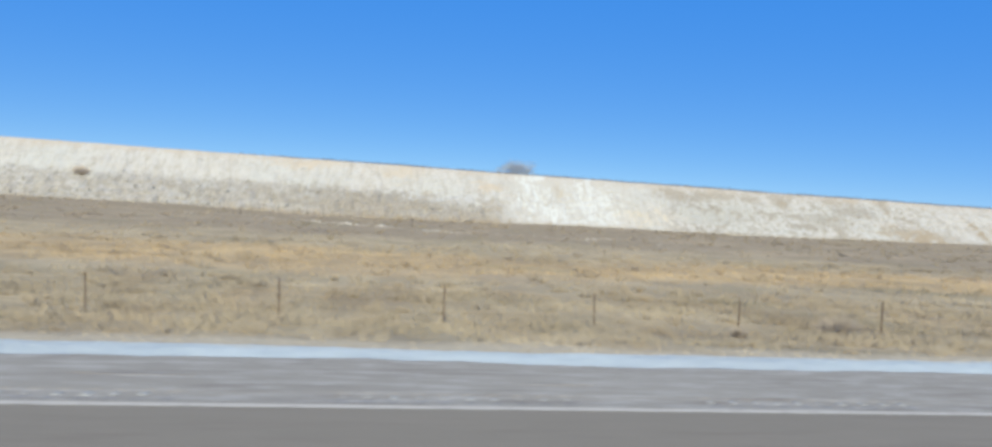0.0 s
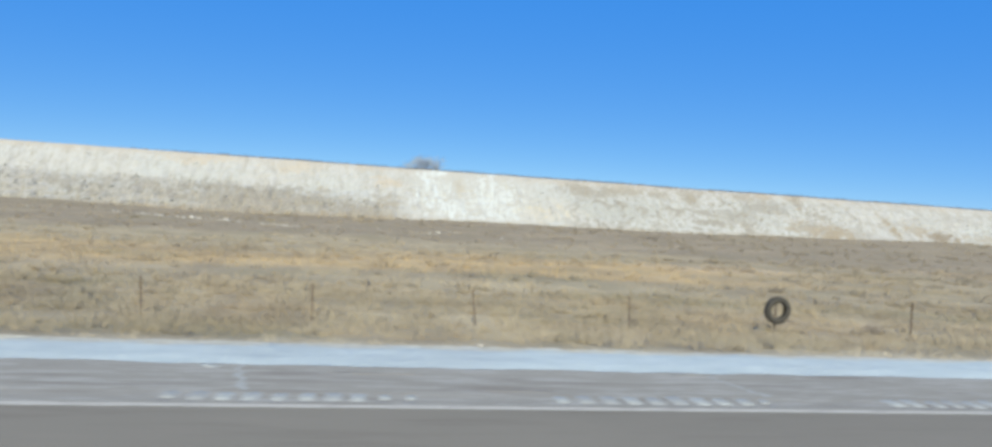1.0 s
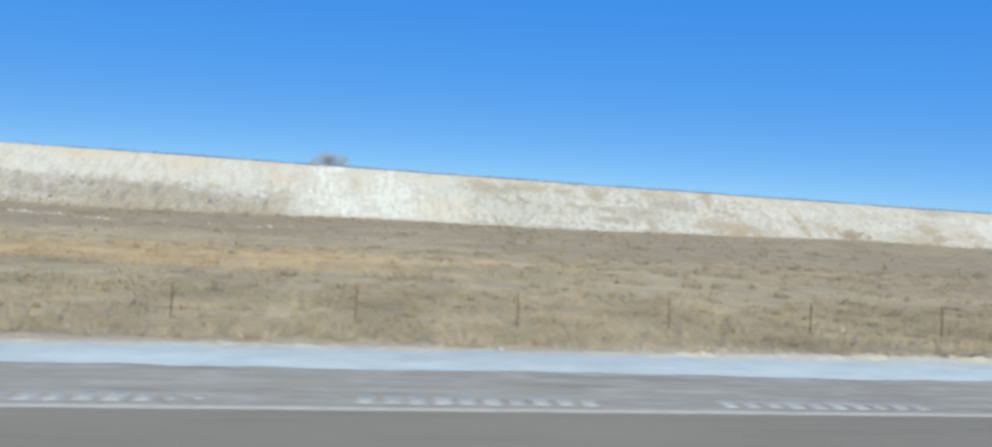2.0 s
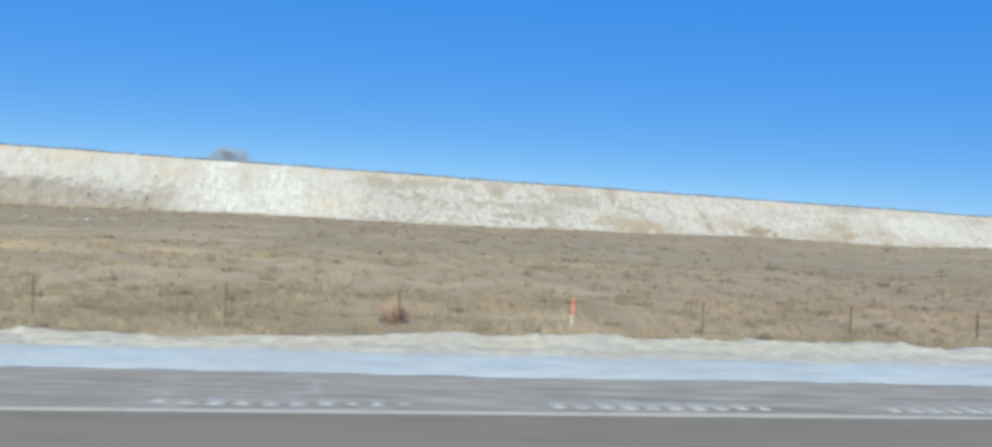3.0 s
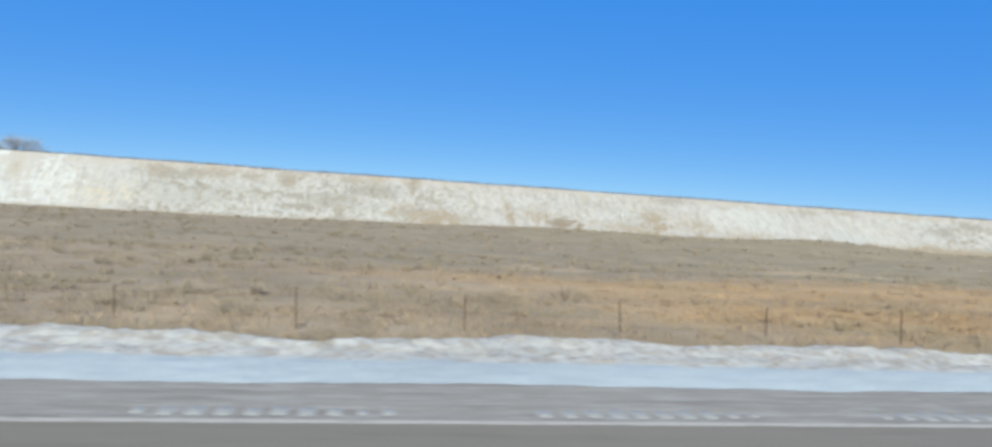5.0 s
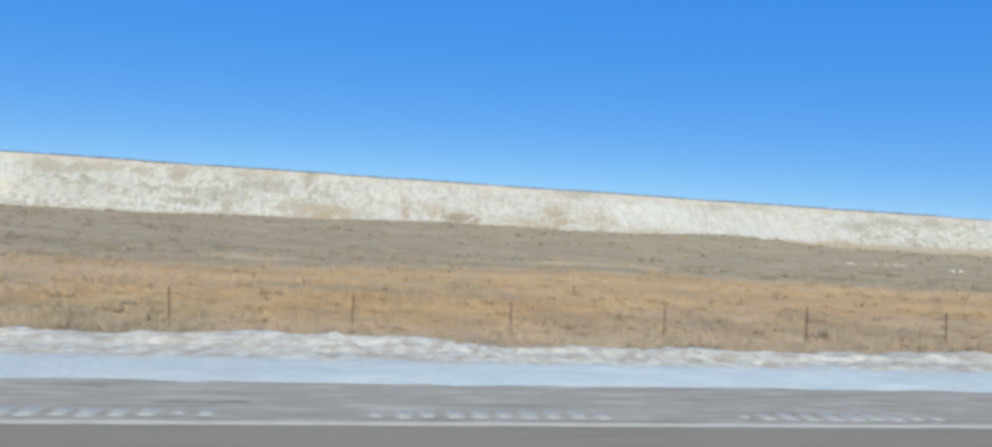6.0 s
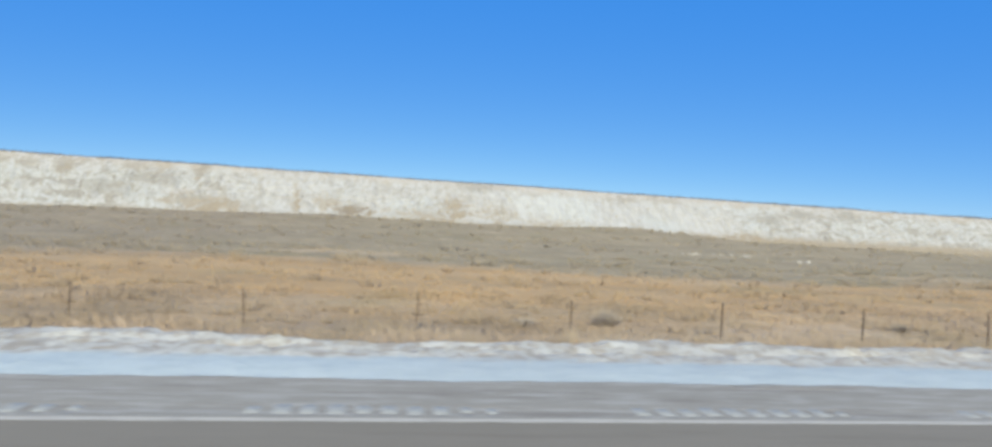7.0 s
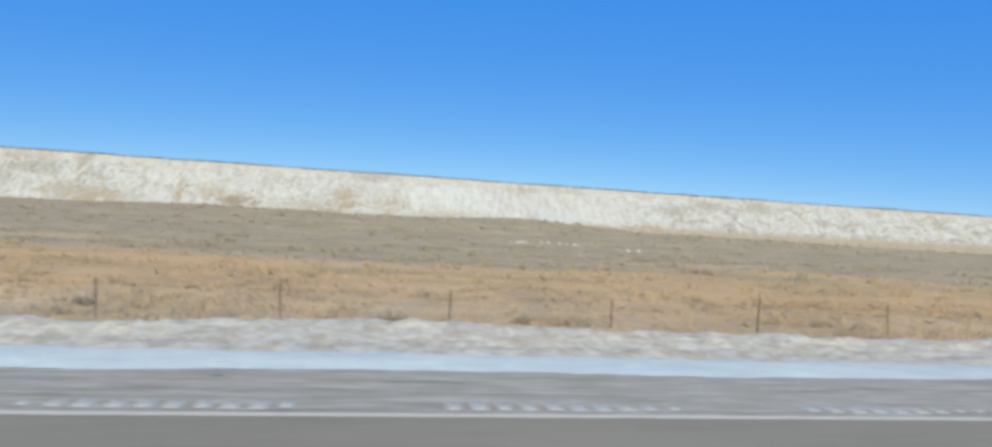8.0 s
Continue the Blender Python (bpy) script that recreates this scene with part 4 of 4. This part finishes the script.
def wire(height):
    cu = bpy.data.curves.new("fence_wire", "CURVE")
    cu.dimensions, cu.bevel_depth, cu.bevel_resolution = "3D", 0.0022, 1
    sp = cu.splines.new("POLY")
    pts = []
    for n in sorted(post_places):
        px, py, _ = post_places[n]
        pts += [(px, py - 0.018, -1.38 + height, 1), (px + POST_STEP / 2, py - 0.018, -1.40 + height, 1)]
    sp.points.add(len(pts) - 1)
    for p, c in zip(sp.points, pts):
        p.co = c
    cu.materials.append(M_STEEL)
    return tagged(new("fence_wire", cu), "thin slack rusty fence wire strung between posts", "fence wire", "wires of the roadside fence")


for height in (0.35, 0.65, 0.95):
    wire(height)


def tyre(outer, inner, width):
    """A worn tyre standing in the x-z plane: carcass with hollow inside, and tread blocks."""
    thing = new("tyre")
    bm = bmesh.new()
    profile = [(inner, -0.36), (inner + 0.02, -0.44), ((outer + inner) / 2, -0.52), (outer - 0.05, -0.47), (outer - 0.015, -0.36), (outer - 0.012, 0), (outer - 0.015, 0.36),
               (outer - 0.05, 0.47), ((outer + inner) / 2, 0.52), (inner + 0.02, 0.44), (inner, 0.36), (inner + 0.03, 0.40), ((outer + inner) / 2, 0.46), (outer - 0.06, 0.36), (outer - 0.05, 0), (outer - 0.06, -0.36), ((outer + inner) / 2, -0.46), (inner + 0.03, -0.40)]
    rings = []
    steps = 40
    for k in range(steps):
        a = 2 * math.pi * k / steps
        rings.append([bm.verts.new((r * math.cos(a), w * width, r * math.sin(a))) for r, w in profile])
    m = len(profile)
    for k in range(steps):
        p, q = rings[k], rings[(k + 1) % steps]
        for j in range(m):
            f = bm.faces.new((p[j], p[(j + 1) % m], q[(j + 1) % m], q[j]))
            f.smooth = True
    bmesh.ops.recalc_face_normals(bm, faces=bm.faces)
    part("carcass", bm, M_RUBBER, thing)
    bm = bmesh.new()
    for k in range(44):
        for side in (-1, 1):
            r = bmesh.ops.create_cube(bm, size=1)
            turn = Matrix.Rotation(-2 * math.pi * (k + 0.25 * side) / 44, 4, "Y")
            for v in r["verts"]:
                v.co = turn @ Vector((outer - 0.006 + v.co.x * 0.016, side * width * 0.20 + v.co.y * width * 0.34, v.co.z * 0.042))
    part("tread", bm, M_RUBBER, thing, "worn block tread")
    return tagged(thing, "old black tyre hung on a fence post", "tyre")


px, py, gz = post_places[TYRE_POST]
old_tyre = tyre(0.44, 0.262, 0.20)
old_tyre.matrix_world = pose(px + 0.02, py - 0.10, -0.58, 4, 0, 4)


def marker_post():
    thing = new("marker_post")
    for name, z0, z1, w, mat, lab in (("shaft", -0.30, 0.64, 0.024, M_WHITE, "faded pale plastic shaft"), ("orange_top", 0.60, 1.10, 0.030, M_ORANGE, "bright orange-red sleeve")):
        bm = bmesh.new()
        bmesh.ops.create_cone(bm, cap_ends=True, segments=12, radius1=w, radius2=w * 0.92, depth=z1 - z0)
        bmesh.ops.translate(bm, verts=bm.verts, vec=(0, 0, (z0 + z1) / 2))
        part(name, bm, mat, thing, lab)
    return tagged(thing, "orange and white utility marker post in grass", "marker post")


marker = marker_post()
marker.matrix_world = pose(89.64, 19.93, float(land(np.array([89.64]), np.array([19.93]))[0]), 0, 2, 0)

# ---------------------------------------------------------------- the tree beyond the crest, haze in its colours


def bare_tree(tall, spread):
    thing = new("tree")
    r = random.Random(5)
    bm = bmesh.new()
    tips = []

    def limb(a, b, r0, r1):
        way = b - a
        m = Matrix.Translation((a + b) / 2) @ way.to_track_quat("Z", "Y").to_matrix().to_4x4()
        bmesh.ops.create_cone(bm, cap_ends=False, segments=6, radius1=r0, radius2=r1, depth=way.length, matrix=m)

    def grow(a, way, length, rad, level):
        b = a + way * length
        limb(a, b, rad, rad * 0.65)
        tips.append(b)
        if level == 0:
            return
        for _ in range(4 if level > 1 else 5):
            w = (way + Vector((r.uniform(-1, 1), r.uniform(-1, 1), r.uniform(-0.15, 0.55)))).normalized()
            grow(b, w, length * r.uniform(0.6, 0.85), rad * 0.6, level - 1)

    limb(Vector((0, 0, -0.3)), Vector((0.1, 0, tall * 0.28)), 0.32, 0.24)
    for k in range(7):
        a = 2 * math.pi * k / 7 + r.uniform(-0.3, 0.3)
        grow(Vector((0.1, 0, tall * 0.26)), Vector((math.cos(a) * 0.9, math.sin(a) * 0.9, r.uniform(0.30, 1.0))).normalized(), tall * 0.25 * spread, 0.12, 3)
    for k in range(3):
        a = 2 * math.pi * k / 3 + 0.4
        grow(Vector((0.1, 0, tall * 0.26)), Vector((math.cos(a) * 0.35, math.sin(a) * 0.35, 1)).normalized(), tall * 0.27, 0.11, 3)
    part("trunk", bm, M_HAZY_BARK, thing)
    v, f, n = [], [], 0
    for tip in tips:
        for _ in range(7):
            way = Vector((r.gauss(0, 1), r.gauss(0, 1), r.gauss(0.3, 0.8))).normalized()
            side = way.cross(Vector((r.gauss(0, 1), r.gauss(0, 1), r.gauss(0, 1)))).normalized() * 0.014
            start = tip + Vector((r.gauss(0, 0.25), r.gauss(0, 0.25), r.gauss(0, 0.2)))
            end = start + way * r.uniform(0.4, 0.9)
            v += [start - side, start + side, end]
            f.append((n, n + 1, n + 2))
            n += 3
    crown = new("crown", mesh_of("crown", v, f, M_HAZY_TWIGS))
    crown.parent = thing
    tagged(crown, "fine bare twigs tinted with blue-grey haze")
    return tagged(thing, "bare winter tree behind the bank's crest, tinted blue-grey by haze", "tree")


tree = bare_tree(8.2, 1.45)
tree.matrix_world = pose(38.2, crest_line(38.2) + 15, 8.0)
